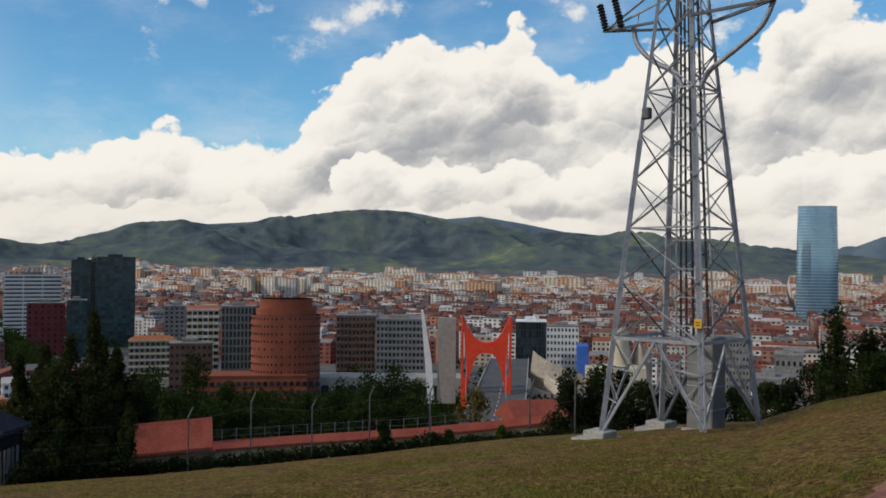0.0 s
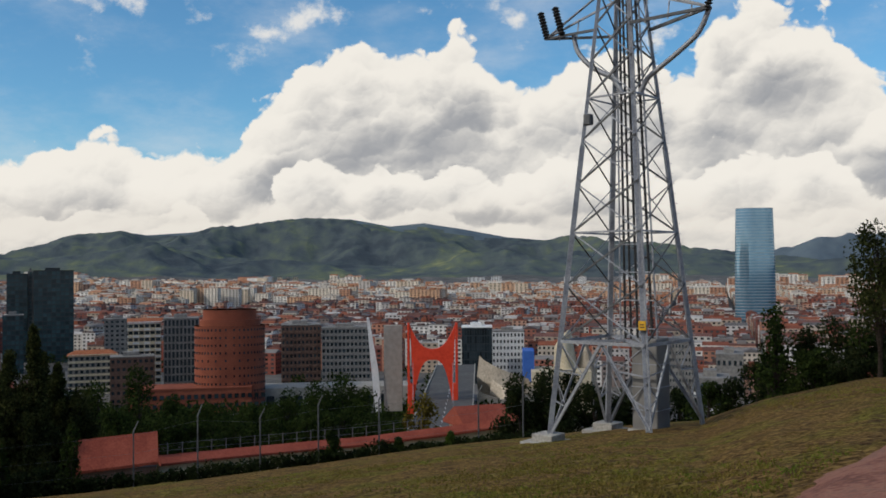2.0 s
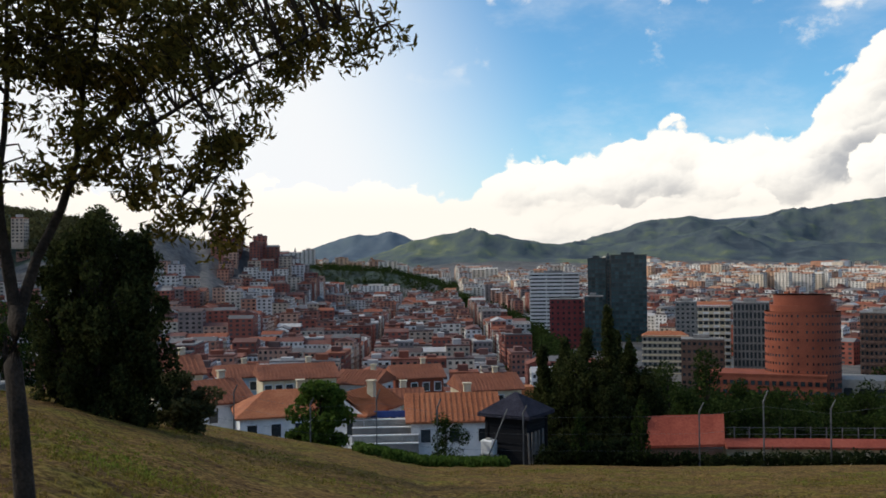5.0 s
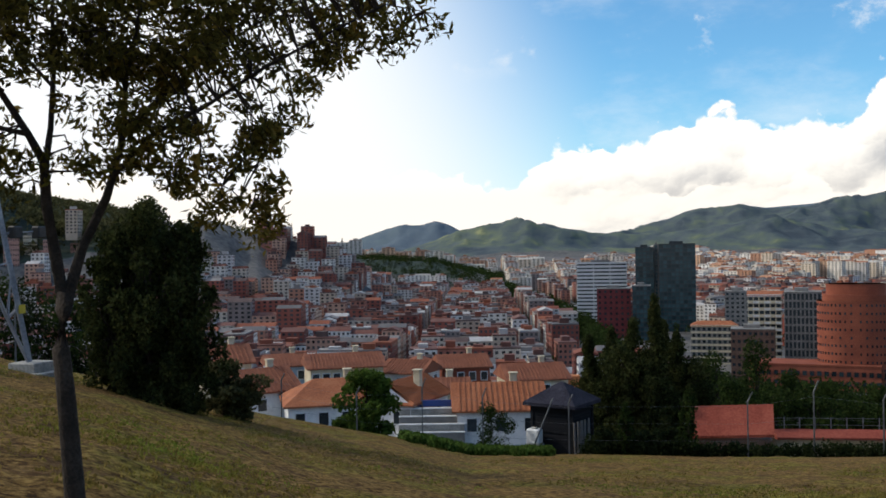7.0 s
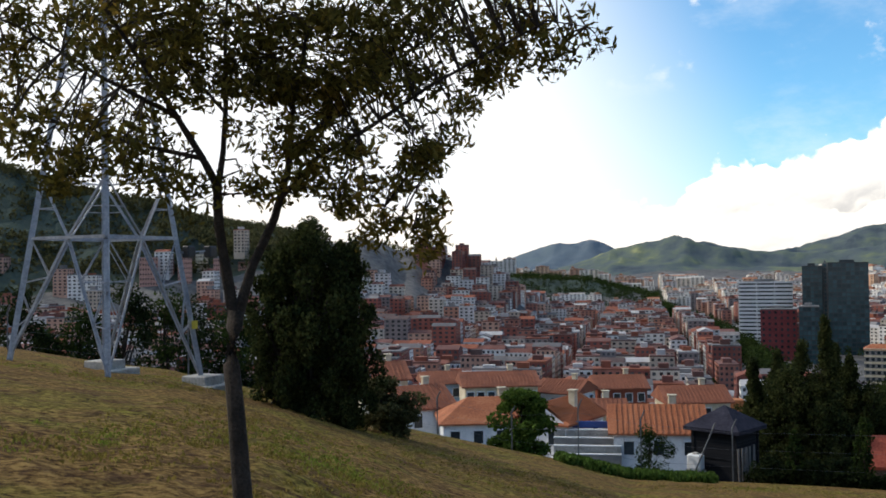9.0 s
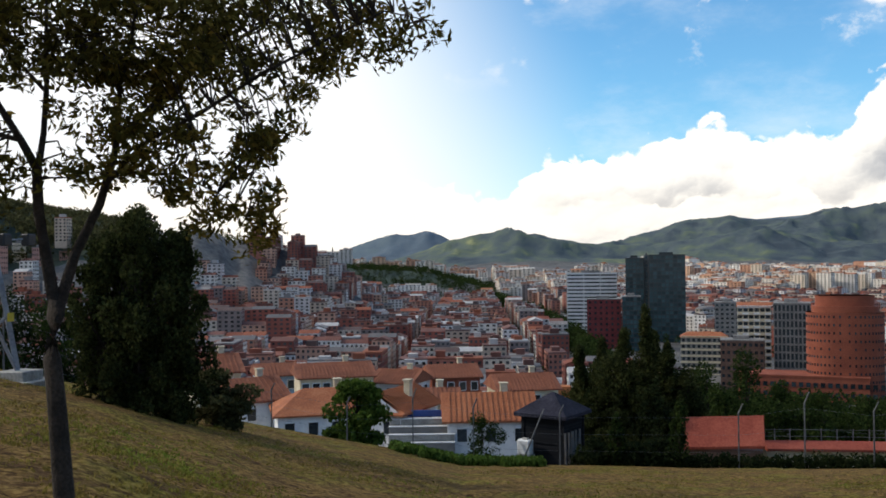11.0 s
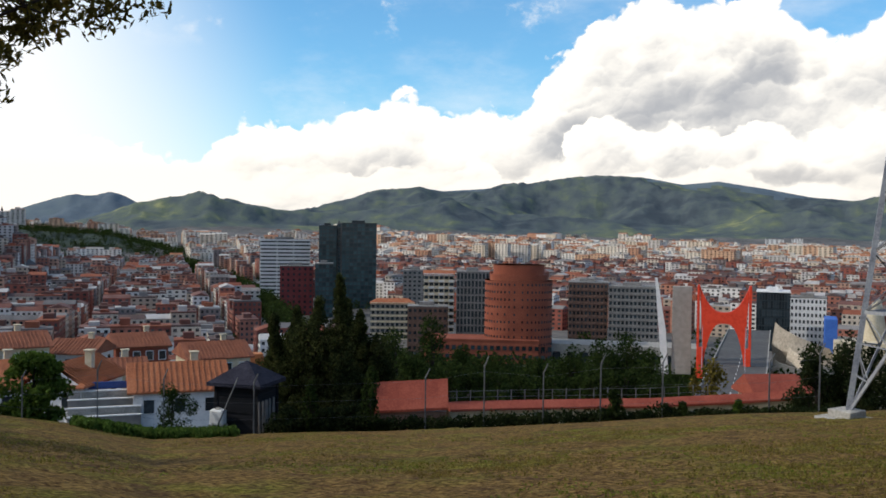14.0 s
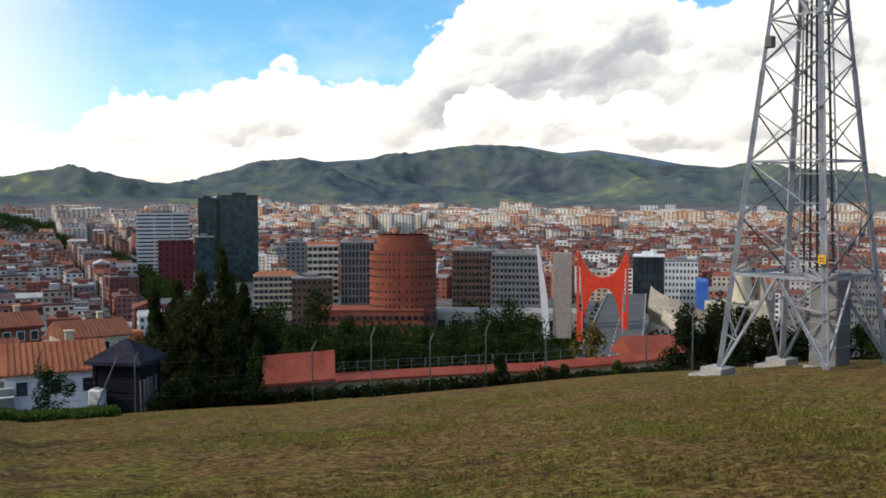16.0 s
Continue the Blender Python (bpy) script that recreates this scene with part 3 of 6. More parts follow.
def pylon(az, d, turn, side, taper, height, knee, arms, label, footings, cabinet):
    p = polar(az, d)
    zb = land(az, d)
    root = empty("lattice_pylon", pose(p.x, p.y, zb, 0, 0, turn), label, "pylon", "power line pylons")
    inv = root.matrix_basis.inverted()

    def corner(i, z):
        h = (side - taper * z) / 2
        return Vector(((-1, 1, 1, -1)[i] * h, (-1, -1, 1, 1)[i] * h, z))

    def ground_under(v):
        w = root.matrix_basis @ v
        return (inv @ Vector((w.x, w.y, ground_z(w.x, w.y)))).z

    # legs: front left, front right, back right, back left
    foot = []
    for i in range(4):
        f = corner(i, 0)
        gz = ground_under(f)
        f = corner(i, gz)
        foot.append(f)
        bm = bmesh.new()
        angle_bar(bm, f, corner(i, height * 0.55), 0.21 if cabinet else 0.17)
        angle_bar(bm, corner(i, height * 0.55), corner(i, height), 0.15)
        for k in range(int(height / 0.42)):
            z = 0.6 + k * 0.42
            c = corner(i, z)
            if i == 2 and z < height:
                bar(bm, c, c + Vector((0.16, 0.05, 0)), 0.012)
        part("leg", bm, STEEL, root)
        if i in footings:
            bm = bmesh.new()
            box(bm, f.x - 0.85, f.y - 0.85, gz - 0.5, f.x + 0.85, f.y + 0.85, gz + 0.06, 0.03)
            box(bm, f.x - 0.5, f.y - 0.5, gz, f.x + 0.5, f.y + 0.5, gz + 0.36, 0.03)
            part("footing", bm, CONCRETE, root, "square concrete footing pad")

    def brace(a, b, w, mat):
        bm = bmesh.new()
        angle_bar(bm, a, b, w * (1.0 if cabinet else 0.75))
        part("brace", bm, mat, root)

    for s in range(4):
        i, j = s, (s + 1) % 4
        mid = (corner(i, knee) + corner(j, knee)) / 2
        brace(corner(i, knee), corner(j, knee), 0.13, STEEL)
        brace(foot[i] + Vector((0, 0, 0.12)), mid, 0.115, STEEL)
        brace(foot[j] + Vector((0, 0, 0.12)), mid, 0.115, STEEL)
        for c, k in ((i, 1), (j, -1)):
            for f, f2 in ((0.36, 0.62), (0.68, 1.0)):
                hi = foot[c] + (mid - foot[c]) * f
                brace(corner(c, knee * f), hi, 0.055, STEEL)
                brace(corner(c, knee * f2), hi, 0.045, STEEL)
        # panels
        z, n = knee, 0
        if not cabinet:
            z = knee + 1.9
            brace(mid, corner(i, z), 0.085, STEEL)
            brace(mid, corner(j, z), 0.085, STEEL)
            brace(corner(i, z), corner(j, z), 0.075, STEEL)
            brace(corner(i, knee + 0.95), mid.lerp(corner(i, z), 0.5), 0.045, STEEL)
            brace(corner(j, knee + 0.95), mid.lerp(corner(j, z), 0.5), 0.045, STEEL)
        while z < height - 0.3:
            step = (side - taper * z) * 0.40 + 0.75
            z2 = min(height, z + step)
            # shade on the rising diagonals is put in by the darker steel
            brace(corner(i, z), corner(j, z2), 0.07, DARKSTEEL)
            brace(corner(j, z), corner(i, z2), 0.045, STEEL)
            if n % 3 == 2:
                brace(corner(i, z), corner(j, z), 0.07, STEEL)
            z, n = z2, n + 1
    # crossed members at the knee
    brace(corner(0, knee), corner(2, knee), 0.1, STEEL)
    brace(corner(1, knee), corner(3, knee), 0.1, STEEL)
    if cabinet:
        bm = bmesh.new()
        box(bm, 0.25, 0.0, ground_under(Vector((0.5, 0.5, 0))) - 0.3, 1.4, 1.1, knee + 0.1, 0.04)
        cab = part("cable_shaft", bm, GREYWALL, root, "tall grey sheet-steel cable shaft")
        for k in range(1, 4):
            bm = bmesh.new()
            box(bm, 0.23, -0.02, knee * k / 4 - 0.02, 1.42, 1.12, knee * k / 4 + 0.02)
            part("seam", bm, STEEL, cab)
        bm = bmesh.new()
        box(bm, 0.1, -0.15, ground_under(Vector((0, 0, 0))) - 0.4, 1.55, 1.25, ground_under(Vector((0.8, 0.4, 0))) + 0.04, 0.03)
        part("footing", bm, CONCRETE, root)
        # cable ladder up the middle
        for x, r in ((-0.75, 0.04), (-0.5, 0.05), (-0.2, 0.055), (0.15, 0.055), (0.5, 0.05), (0.9, 0.055), (1.15, 0.04)):
            bm = bmesh.new()
            bar(bm, (x * 0.9 + 0.25, 0.3, knee), (x * 0.5 + 0.05, 0.1, height - 2.2), r, sides=6)
            part("cable", bm, CABLE if r > 0.045 else STEEL, root)
        for k in range(14):
            z = knee + 0.5 + k * (height - knee - 2.6) / 13
            bm = bmesh.new()
            bar(bm, (-0.6 + 0.014 * k, 0.2, z), (1.2 - 0.035 * k, 0.24, z), 0.03)
            part("rung", bm, STEEL, root)
        # warning plate and box on the legs
        c = corner(1, knee + 0.75)
        bm = bmesh.new()
        box(bm, c.x - 0.16, c.y - 0.16, c.z - 0.16, c.x + 0.16, c.y - 0.13, c.z + 0.2, 0.01)
        sign = part("warning_plate", bm, material("yellow_plate", [(0.55, 0.30, 0.02), (0.65, 0.38, 0.03)], scale=3, rough=0.6), root, "yellow warning plate with dark bars")
        bm = bmesh.new()
        for k in range(2):
            box(bm, c.x - 0.10, c.y - 0.165, c.z - 0.06 + k * 0.1, c.x + 0.10, c.y - 0.161, c.z - 0.02 + k * 0.1)
        part("bar", bm, CABLE, sign)
        c = corner(0, 12.9)
        bm = bmesh.new()
        box(bm, c.x, c.y - 0.15, c.z - 0.22, c.x + 0.34, c.y + 0.15, c.z + 0.24, 0.04)
        part("junction_box", bm, DARKSTEEL, root)
    else:
        c = corner(1, 1.5)
        bm = bmesh.new()
        box(bm, c.x - 0.14, c.y - 0.14, c.z - 0.14, c.x + 0.14, c.y - 0.10, c.z + 0.14, 0.01)
        part("warning_plate", bm, material("yellow_sign", [(0.50, 0.38, 0.03), (0.60, 0.46, 0.05)], scale=3, rough=0.6), root, "small yellow warning plate")
        for x in (0.35, 1.1):
            c = corner(1, 3.9)
            bm = bmesh.new()
            bar(bm, c, c + Vector((x, -x * 0.4, 0.1)), 0.03)
            arm = part("lamp_arm", bm, STEEL, root)
            bm = bmesh.new()
            box(bm, c.x + x - 0.2, c.y - x * 0.4 - 0.15, c.z - 0.15, c.x + x + 0.2, c.y - x * 0.4 + 0.15, c.z + 0.25, 0.04)
            part("floodlight", bm, CABLE, arm, "black floodlight housing")
    # cross-arms
    for z, reach, way in arms:
        for sgn in (-1, 1):
            tip = Vector((sgn * reach * way[0], sgn * reach * way[1], z + 0.25))
            nb = [1, 2] if sgn > 0 else [0, 3]
            for c in range(4):
                if (corner(c, z) - tip).length < reach + 0.3:
                    brace(corner(c, z), tip, 0.12, DARKSTEEL)
                    brace(corner(c, z + 1.5), tip, 0.10, STEEL)
            for f in (0.3, 0.55, 0.8):
                brace(Vector((tip.x * f, tip.y * f - 0.35 * (1 - f), z + 0.05)), Vector((tip.x * f, tip.y * f, z + 1.35 * (1 - f) + 0.2)), 0.06, STEEL)
            for q in (((0.72, 0.3), (0.97, 0.0)) if sgn < 0 else ((0.97, 0.0),)):
                bm = bmesh.new()
                b0 = Vector((tip.x * q[0], tip.y * q[0] - q[1], z + 0.2))
                ring = []
                for k in range(19):
                    ring.append((b0 + Vector((sgn * 0.02 * k, 0, 0.07 * k)), 0.17 if k % 2 else 0.09))
                tube(bm, [a for a, _ in ring], [b for _, b in ring], 10)
                part("insulator", bm, CABLE, root, "stack of dark insulator discs")
    if arms and cabinet:
        z = arms[0][0]
        for sx, sy, zz in ((-1, -0.25, 0.4), (1, 0.2, 1.2)):
            bm = bmesh.new()
            pts = [Vector((x, sy * abs(x) / 4, z + q)) for x, q in (LOOP_A if sx < 0 else LOOP_B)]
            fine = []
            for k in range(len(pts) - 1):
                p0, p1, p2, p3 = pts[max(k - 1, 0)], pts[k], pts[k + 1], pts[min(k + 2, len(pts) - 1)]
                for s in range(5):
                    u = s / 5
                    fine.append(0.5 * ((2 * p1) + (p2 - p0) * u + (2 * p0 - 5 * p1 + 4 * p2 - p3) * u * u + (3 * p1 - p0 - 3 * p2 + p3) * u ** 3))
            tube(bm, fine + [pts[-1]], [0.11] * (len(fine) + 1), 8)
            part("cable_loop", bm, STEEL, root, "thick grey cable hanging in a loop", smooth=True)
    return root


pylon(12.62, 40.6, -43.0, 4.6, 0.178, 21.5, 3.75, [(16.7, 3.9, (1.0, 0.0))], "grey galvanised lattice pylon with cable shaft on concrete footings", (0, 3), True)
pylon(-61.9, 33.2, 108.0, 4.2, 0.24, 15.5, 4.4, [], "grey galvanised lattice pylon standing on mown grass", (1, 2), False)


# ---- leaves and trees ----
def leaf_mesh(name, spots, size, mat, parent, label="", droop=0.0, seed=1, kind="", slim=0.32):
    """Many small folded leaves at the spots (point, clump radius, count)."""
    rng = np.random.default_rng(seed)
    P = []
    for c, r, n in spots:
        v = rng.normal(size=(n, 3))
        v /= np.linalg.norm(v, axis=1)[:, None] + 1e-9
        P.append(np.array(c) + v * (np.asarray(r) * rng.uniform(0.25, 1.0, (n, 1)) ** 0.6))
    P = np.concatenate(P)
    n = len(P)
    d = rng.normal(size=(n, 3))
    d[:, 2] -= droop
    d /= np.linalg.norm(d, axis=1)[:, None]
    s = np.cross(d, rng.normal(size=(n, 3)))
    s /= np.linalg.norm(s, axis=1)[:, None] + 1e-9
    up = np.cross(d, s)
    ln = size * rng.uniform(0.6, 1.35, (n, 1))
    wd = ln * slim
    verts = np.stack([P - d * ln * 0.5, P + s * wd + up * wd * 0.3, P + d * ln * 0.5, P - s * wd + up * wd * 0.3], 1).reshape(-1, 3)
    me = bpy.data.meshes.new(name)
    k = np.arange(n)[:, None] * 4
    faces = np.concatenate([k + np.array([[0, 1, 2]]), k + np.array([[0, 2, 3]])], 1).reshape(-1, 3)
    me.vertices.add(len(verts))
    me.vertices.foreach_set("co", verts.ravel())
    me.loops.add(faces.size)
    me.loops.foreach_set("vertex_index", faces.ravel())
    me.polygons.add(len(faces))
    me.polygons.foreach_set("loop_start", np.arange(len(faces)) * 3)
    me.polygons.foreach_set("loop_total", np.full(len(faces), 3))
    me.update()
    me.validate()
    me.materials.append(mat)
    ob = new(name, me)
    ob.parent = parent
    tagged(ob, label, kind=kind)
    return ob


def tree(name, az, d, top_el, width, mat, label, seed, shape="round", leaf=0.22, count=1600, base_drop=0.0, trunk=0.14, clear=0.2, category="tree", group="trees below the fence"):
    """A tree with trunk, limbs and a crown of leaves; its top stands at the given elevation."""
    rng = random.Random(seed)
    p = polar(az, d)
    zb = land(az, d) - base_drop
    h = rise(d, top_el) - zb
    root = empty(name, pose(p.x, p.y, zb, 0, 0, rng.uniform(0, 360)), label, category, group)
    bm = bmesh.new()
    tube(bm, [(0, 0, -0.3), (0.04 * h * rng.uniform(-1, 1), 0, h * 0.4), (0, 0.02 * h, h * 0.9)], [trunk, trunk * 0.7, trunk * 0.15], 7)
    spots = []
    n = {"cypress": 64, "tall": 120}.get(shape, 30)
    for k in range(n):
        f = (k + rng.random()) / n
        a = rng.uniform(0, 6.283)
        if shape == "cypress":
            z = h * (clear + (0.98 - clear) * f)
            r = width * (0.25 + 0.75 * math.sin(math.pi * min(1, 0.18 + 0.82 * (1 - f)) * 0.5)) * rng.uniform(0.15, 0.85) * (1 - f ** 3)
            cr = np.array([width * 0.40, width * 0.40, h * 0.10]) * rng.uniform(0.6, 1.25) * (1 - 0.6 * f)
        elif shape == "tall":
            z = h * (0.03 + 0.94 * f)
            prof = math.sin(math.pi * (0.16 + 0.80 * f)) ** 0.55
            r = width * prof * rng.uniform(0.1, 1.0)
            cr = np.array([width * 0.20, width * 0.20, h * 0.075]) * rng.uniform(0.6, 1.5)
        else:
            z = h * (clear + (0.93 - clear) * f)
            prof = math.sin(math.pi * (0.12 + 0.83 * f)) ** 0.7
            r = width * prof * rng.uniform(0.25, 0.95)
            cr = np.array([width * 0.34, width * 0.34, h * 0.10]) * rng.uniform(0.65, 1.3)
        c = Vector((r * math.cos(a), r * math.sin(a), z))
        tube(bm, [(0, 0, max(0.15 * h, z - 0.25 * h)), c * 0.55 + Vector((0, 0, z * 0.4)), c], [trunk * 0.35, trunk * 0.2, trunk * 0.06], 4)
        spots.append((c, cr, int(count * 1.9) // n))
    part("trunk", bm, BARK, root)
    leaf_mesh("crown", spots, leaf, mat, root, droop=-0.9 if shape == "tall" else 0.3, seed=seed)
    return root


def near_oak():
    az, d = -53.65, 7.62
    p = polar(az, d)
    zb = park(az, d)
    root = empty("oak_tree", facing(az, d, 0), "slender oak with browning leaves and a forked trunk on the grass", "tree")
    # u to the right, w up, from the eye's level; v away
    s = 7.6 / 1700
    U = lambda x, y, v=0.0: Vector(((x - 428) * s, v, (441 + 35 - y) * s))
    bm = bmesh.new()
    tube(bm, [Vector((0.02, 0, zb - 0.3)), Vector((0.0, 0, zb + 0.02)), U(420, 880) + Vector((0.03, 0, 0)), U(416, 720), U(409, 640), U(414, 575), U(418, 545)], [0.115, 0.098, 0.076, 0.067, 0.063, 0.061, 0.064], 12)
    part("trunk", bm, BARK, root, smooth=True)
    limbs = [
        ([(414, 560, 0), (402, 480, 0.03), (390, 400, 0.0), (388, 330, -0.05), (365, 285, -0.1), (320, 210, -0.2), (270, 130, -0.3), (210, 40, -0.5), (150, -80, -0.6)], 0.05),
        ([(388, 345, -0.04), (398, 270, 0.05), (404, 160, 0.15), (402, 60, 0.2), (410, -80, 0.3), (420, -250, 0.4)], 0.028),
        ([(420, 555, 0), (445, 470, 0.1), (485, 385, 0.15), (512, 290, 0.1), (520, 180, 0.1), (545, 60, 0.0), (570, -100, 0.0)], 0.046),
        ([(500, 345, 0.12), (560, 280, -0.1), (640, 240, -0.4), (730, 180, -0.6), (840, 120, -0.8), (930, 70, -0.8), (1015, 80, -0.8)], 0.022),
        ([(515, 270, 0.1), (600, 180, 0.4), (700, 90, 0.6), (820, 0, 0.8), (940, -50, 0.9)], 0.022),
        ([(530, 330, 0.1), (620, 330, 0.2), (700, 370, 0.2), (770, 440, 0.15)], 0.012),
        ([(365, 285, -0.1), (270, 260, 0.1), (170, 230, 0.3), (60, 190, 0.5), (-60, 160, 0.6)], 0.02),
        ([(330, 220, -0.2), (220, 170, -0.5), (100, 100, -0.7), (-30, 60, -0.8)], 0.02),
        ([(404, 200, 0.12), (340, 120, 0.4), (260, 20, 0.7), (200, -80, 0.8)], 0.016),
        ([(520, 200, 0.1), (470, 90, -0.3), (440, -60, -0.5)], 0.016),
    ]
    ends = []
    rng = random.Random(5)
    for pts, r in limbs:
        bm = bmesh.new()
        q = [U(x, y, v) for x, y, v in pts]
        k = len(q)
        tube(bm, q, [r * (1 - 0.85 * i / (k - 1)) for i in range(k)], 8)
        part("limb", bm, BARK, root, smooth=True)
        for i in range(1, k):
            for f in (0.2, 0.5, 0.8):
                ends.append(q[i - 1].lerp(q[i], f))
    lobes = [(20, 130, 72), (80, 215, 60), (180, 255, 66), (110, 60, 85), (640, 90, 70), (610, 180, 60), (480, 120, 55), (520, 330, 40), (660, 400, 36), (330, 50, 60), (270, 140, 95), (270, 275, 70), (260, 10, 120), (420, 60, 100), (560, 110, 105), (600, 225, 90),
             (690, 150, 95), (690, 300, 66), (600, 320, 60), (760, 270, 50), (800, 140, 75), (870, 85, 70), (945, 55, 60), (1010, 85, 36), (725, 395, 42), (760, 440, 28),
             (450, 325, 32), (340, 335, 48), (140, 310, 40), (350, 130, 70), (455, 190, 62), (500, 60, 70), (520, 265, 40), (700, 20, 120), (880, -40, 110), (420, -120, 200), (640, -140, 200), (200, -140, 200)]
    spots, twigs = [], bmesh.new()
    for x, y, r in lobes:
        big = y < -20
        for k in range(int(4 + r * r / 400)):
            a, m = rng.uniform(0, 6.283), math.sqrt(rng.random())
            c = U(x + m * r * math.cos(a), y + m * r * math.sin(a) * 0.85, rng.uniform(-1, 1) * (0.35 + r / 130))
            near = min(ends, key=lambda e: (e - c).length)
            mid = near.lerp(c, 0.5) + Vector((rng.uniform(-.05, .05), rng.uniform(-.05, .05), rng.uniform(-.02, .1)))
            tube(twigs, [near, mid, c], [0.009, 0.006, 0.003], 4)
            spots.append((c, np.array([0.15, 0.15, 0.12]) * rng.uniform(0.7, 1.35), int(rng.uniform(30, 54)) if not big else 20))
    tagged(part("twigwork", twigs, BARK, root), kind="stuff")
    leaf_mesh("leaves", spots, 0.078, OAKLEAF, root, droop=0.15, seed=11, kind="stuff", slim=0.18)


near_oak()

# columnar evergreen and bushes by the left-hand slope
tree("evergreen_tree", -50.4, 31, 2.8, 1.55, EVERGREEN, "dense dark evergreen tree with a ragged top", 21, "tall", 0.13, 16000, 0.2, 0.16, 0.0)
tree("evergreen_tree", -48.4, 31.5, 1.7, 1.25, EVERGREEN, "dense dark evergreen tree beside a taller one", 22, "tall", 0.13, 10000, 0.2, 0.14, 0.0)
tree("evergreen_tree", -52.2, 31.5, 0.9, 1.2, EVERGREEN, "dense dark evergreen tree beside a taller one", 27, "tall", 0.13, 9000, 0.2, 0.14, 0.0)
tree("bush", -46.4, 34, -6.3, 1.45, OLIVELEAF, "round olive-green bush at the edge of the slope", 23, "round", 0.16, 3600, 0.3, 0.06, 0.0, "bush")
tree("young_tree", -38.1, 50, -7.1, 1.95, BRIGHTLEAF, "young bright green leafy tree beside the fence", 24, "round", 0.24, 3600, 0.5, 0.09, 0.1)
# cypress clump behind the hut
for k, (az, top, w) in enumerate([(-21.1, -2.9, 1.5), (-22.3, -4.3, 1.7), (-23.6, -4.8, 1.7), (-24.9, -5.3, 1.6), (-19.9, -4.9, 1.6), (-20.6, -4.5, 1.6), (-22.9, -5.8, 2.0), (-19.0, -6.6, 1.7), (-24.3, -6.6, 2.0), (-21.6, -6.4, 2.0), (-20.3, -7.6, 2.0), (-22.0, -7.4, 2.2), (-23.4, -7.6, 2.2), (-24.8, -7.9, 2.2), (-19.3, -8.4, 2.2), (-21.2, -8.6, 2.2), (-18.5, -8.0, 1.9)]):
    tree("cypress_tree", az, 59 + 3 * (k % 3), top, w * (1.2 if k < 6 else 1.15), EVERGREEN, "tall dark cypress in a dense clump", 40 + k, "cypress" if k < 6 else "tall", 0.16, 7500, 1.0, 0.15, 0.03)
# broadleaf band below the fence
for k, (az, d, top, w) in enumerate([(-17.6, 84, -6.2, 3.2), (-15.5, 88, -5.3, 3.0), (-13.6, 84, -6.9, 2.8), (-16.6, 80, -7.3, 3.2), (-11.4, 90, -7.5, 3.4), (-9.2, 92, -7.6, 3.4), (-7.2, 90, -7.1, 3.2), (-5.4, 88, -6.4, 3.2),
                                     (-3.9, 90, -6.0, 3.0), (-2.6, 88, -6.8, 2.8), (-12.4, 80, -8.3, 3.2), (-10.2, 82, -8.4, 3.2), (-8.1, 82, -8.5, 3.2), (-6.0, 82, -8.0, 3.2), (-4.2, 82, -7.9, 3.2), (-2.1, 80, -8.2, 2.8), (-14.6, 80, -8.0, 3.2)]):
    tree("broadleaf_tree", az, d, top, w, HEDGE, "bushy dark green broadleaf tree", 60 + k, "round", 0.25, 4000, 1.0, 0.16, 0.05)
tree("autumn_tree", 0.6, 84, -7.4, 2.1, YELLOWLEAF, "small tree with yellowing leaves", 80, "round", 0.3, 1800, 0.5, 0.12, 0.1)
for k, (az, top, w) in enumerate([(6.5, -6.2, 1.9), (7.9, -5.8, 2.0), (9.3, -6.0, 2.0), (10.8, -6.6, 2.0), (12.4, -7.2, 1.9), (7.2, -7.6, 2.0), (8.8, -7.8, 2.0), (14.2, -7.0, 1.8), (15.8, -6.8, 1.7)]):
    tree("evergreen_bush", az, 60 + k % 3, top, w, DARKLEAF, "large dark evergreen bush below the grass edge", 90 + k, "round", 0.20, 3600, 1.0, 0.12, 0.0, "bush")
for k, (az, d, top, w) in enumerate([(17.3, 58, -6.4, 1.6), (18.6, 58, -6.2, 1.6), (20.0, 57, -5.0, 1.7), (21.2, 58, -4.4, 1.7), (22.4, 56, -3.4, 1.8), (23.9, 56, -2.7, 1.9), (25.4, 55, -2.8, 2.0), (27.0, 55, -3.2, 2.0), (30.4, 54, -3.6, 2.2), (32.4, 54, -3.0, 2.2), (34.4, 54, -2.4, 2.2), (36.4, 54, -2.0, 2.2), (23.0, 53, -4.6, 1.7), (25.0, 53, -4.4, 1.7), (27.4, 52, -4.2, 1.7), (29.6, 52, -4.2, 1.7), (33.4, 52, -3.6, 1.8), (35.6, 52, -3.4, 1.8)]):
    tree("evergreen_bush", az, d, top, w, DARKLEAF if k % 3 else HEDGE, "large dark evergreen bush below the grass edge", 110 + k, "round", 0.18, 3200, 0.8, 0.1, 0.0, "bush")
tree("slender_tree", 20.95, 54, -2.0, 1.3, HEDGE, "slender thinly leaved tree", 130, "round", 0.22, 900, 0.4, 0.1, 0.3)
for k, (az, d, top, w, n) in enumerate([(28.9, 45, 1.7, 2.5, 5200), (26.3, 46.5, 2.4, 1.7, 2600), (32.0, 45, 2.4, 2.2, 5200), (34.4, 46, 2.3, 2.4, 6000), (36.6, 45, 1.8, 2.2, 5000)]):
    tree("oak_tree", az, d, top, w, EVERGREEN, "spreading dark oak with open twiggy top by the path", 131 + k, "round", 0.16, n, 0.2, 0.14, 0.36 if k < 3 else 0.15, group="oaks by the path")
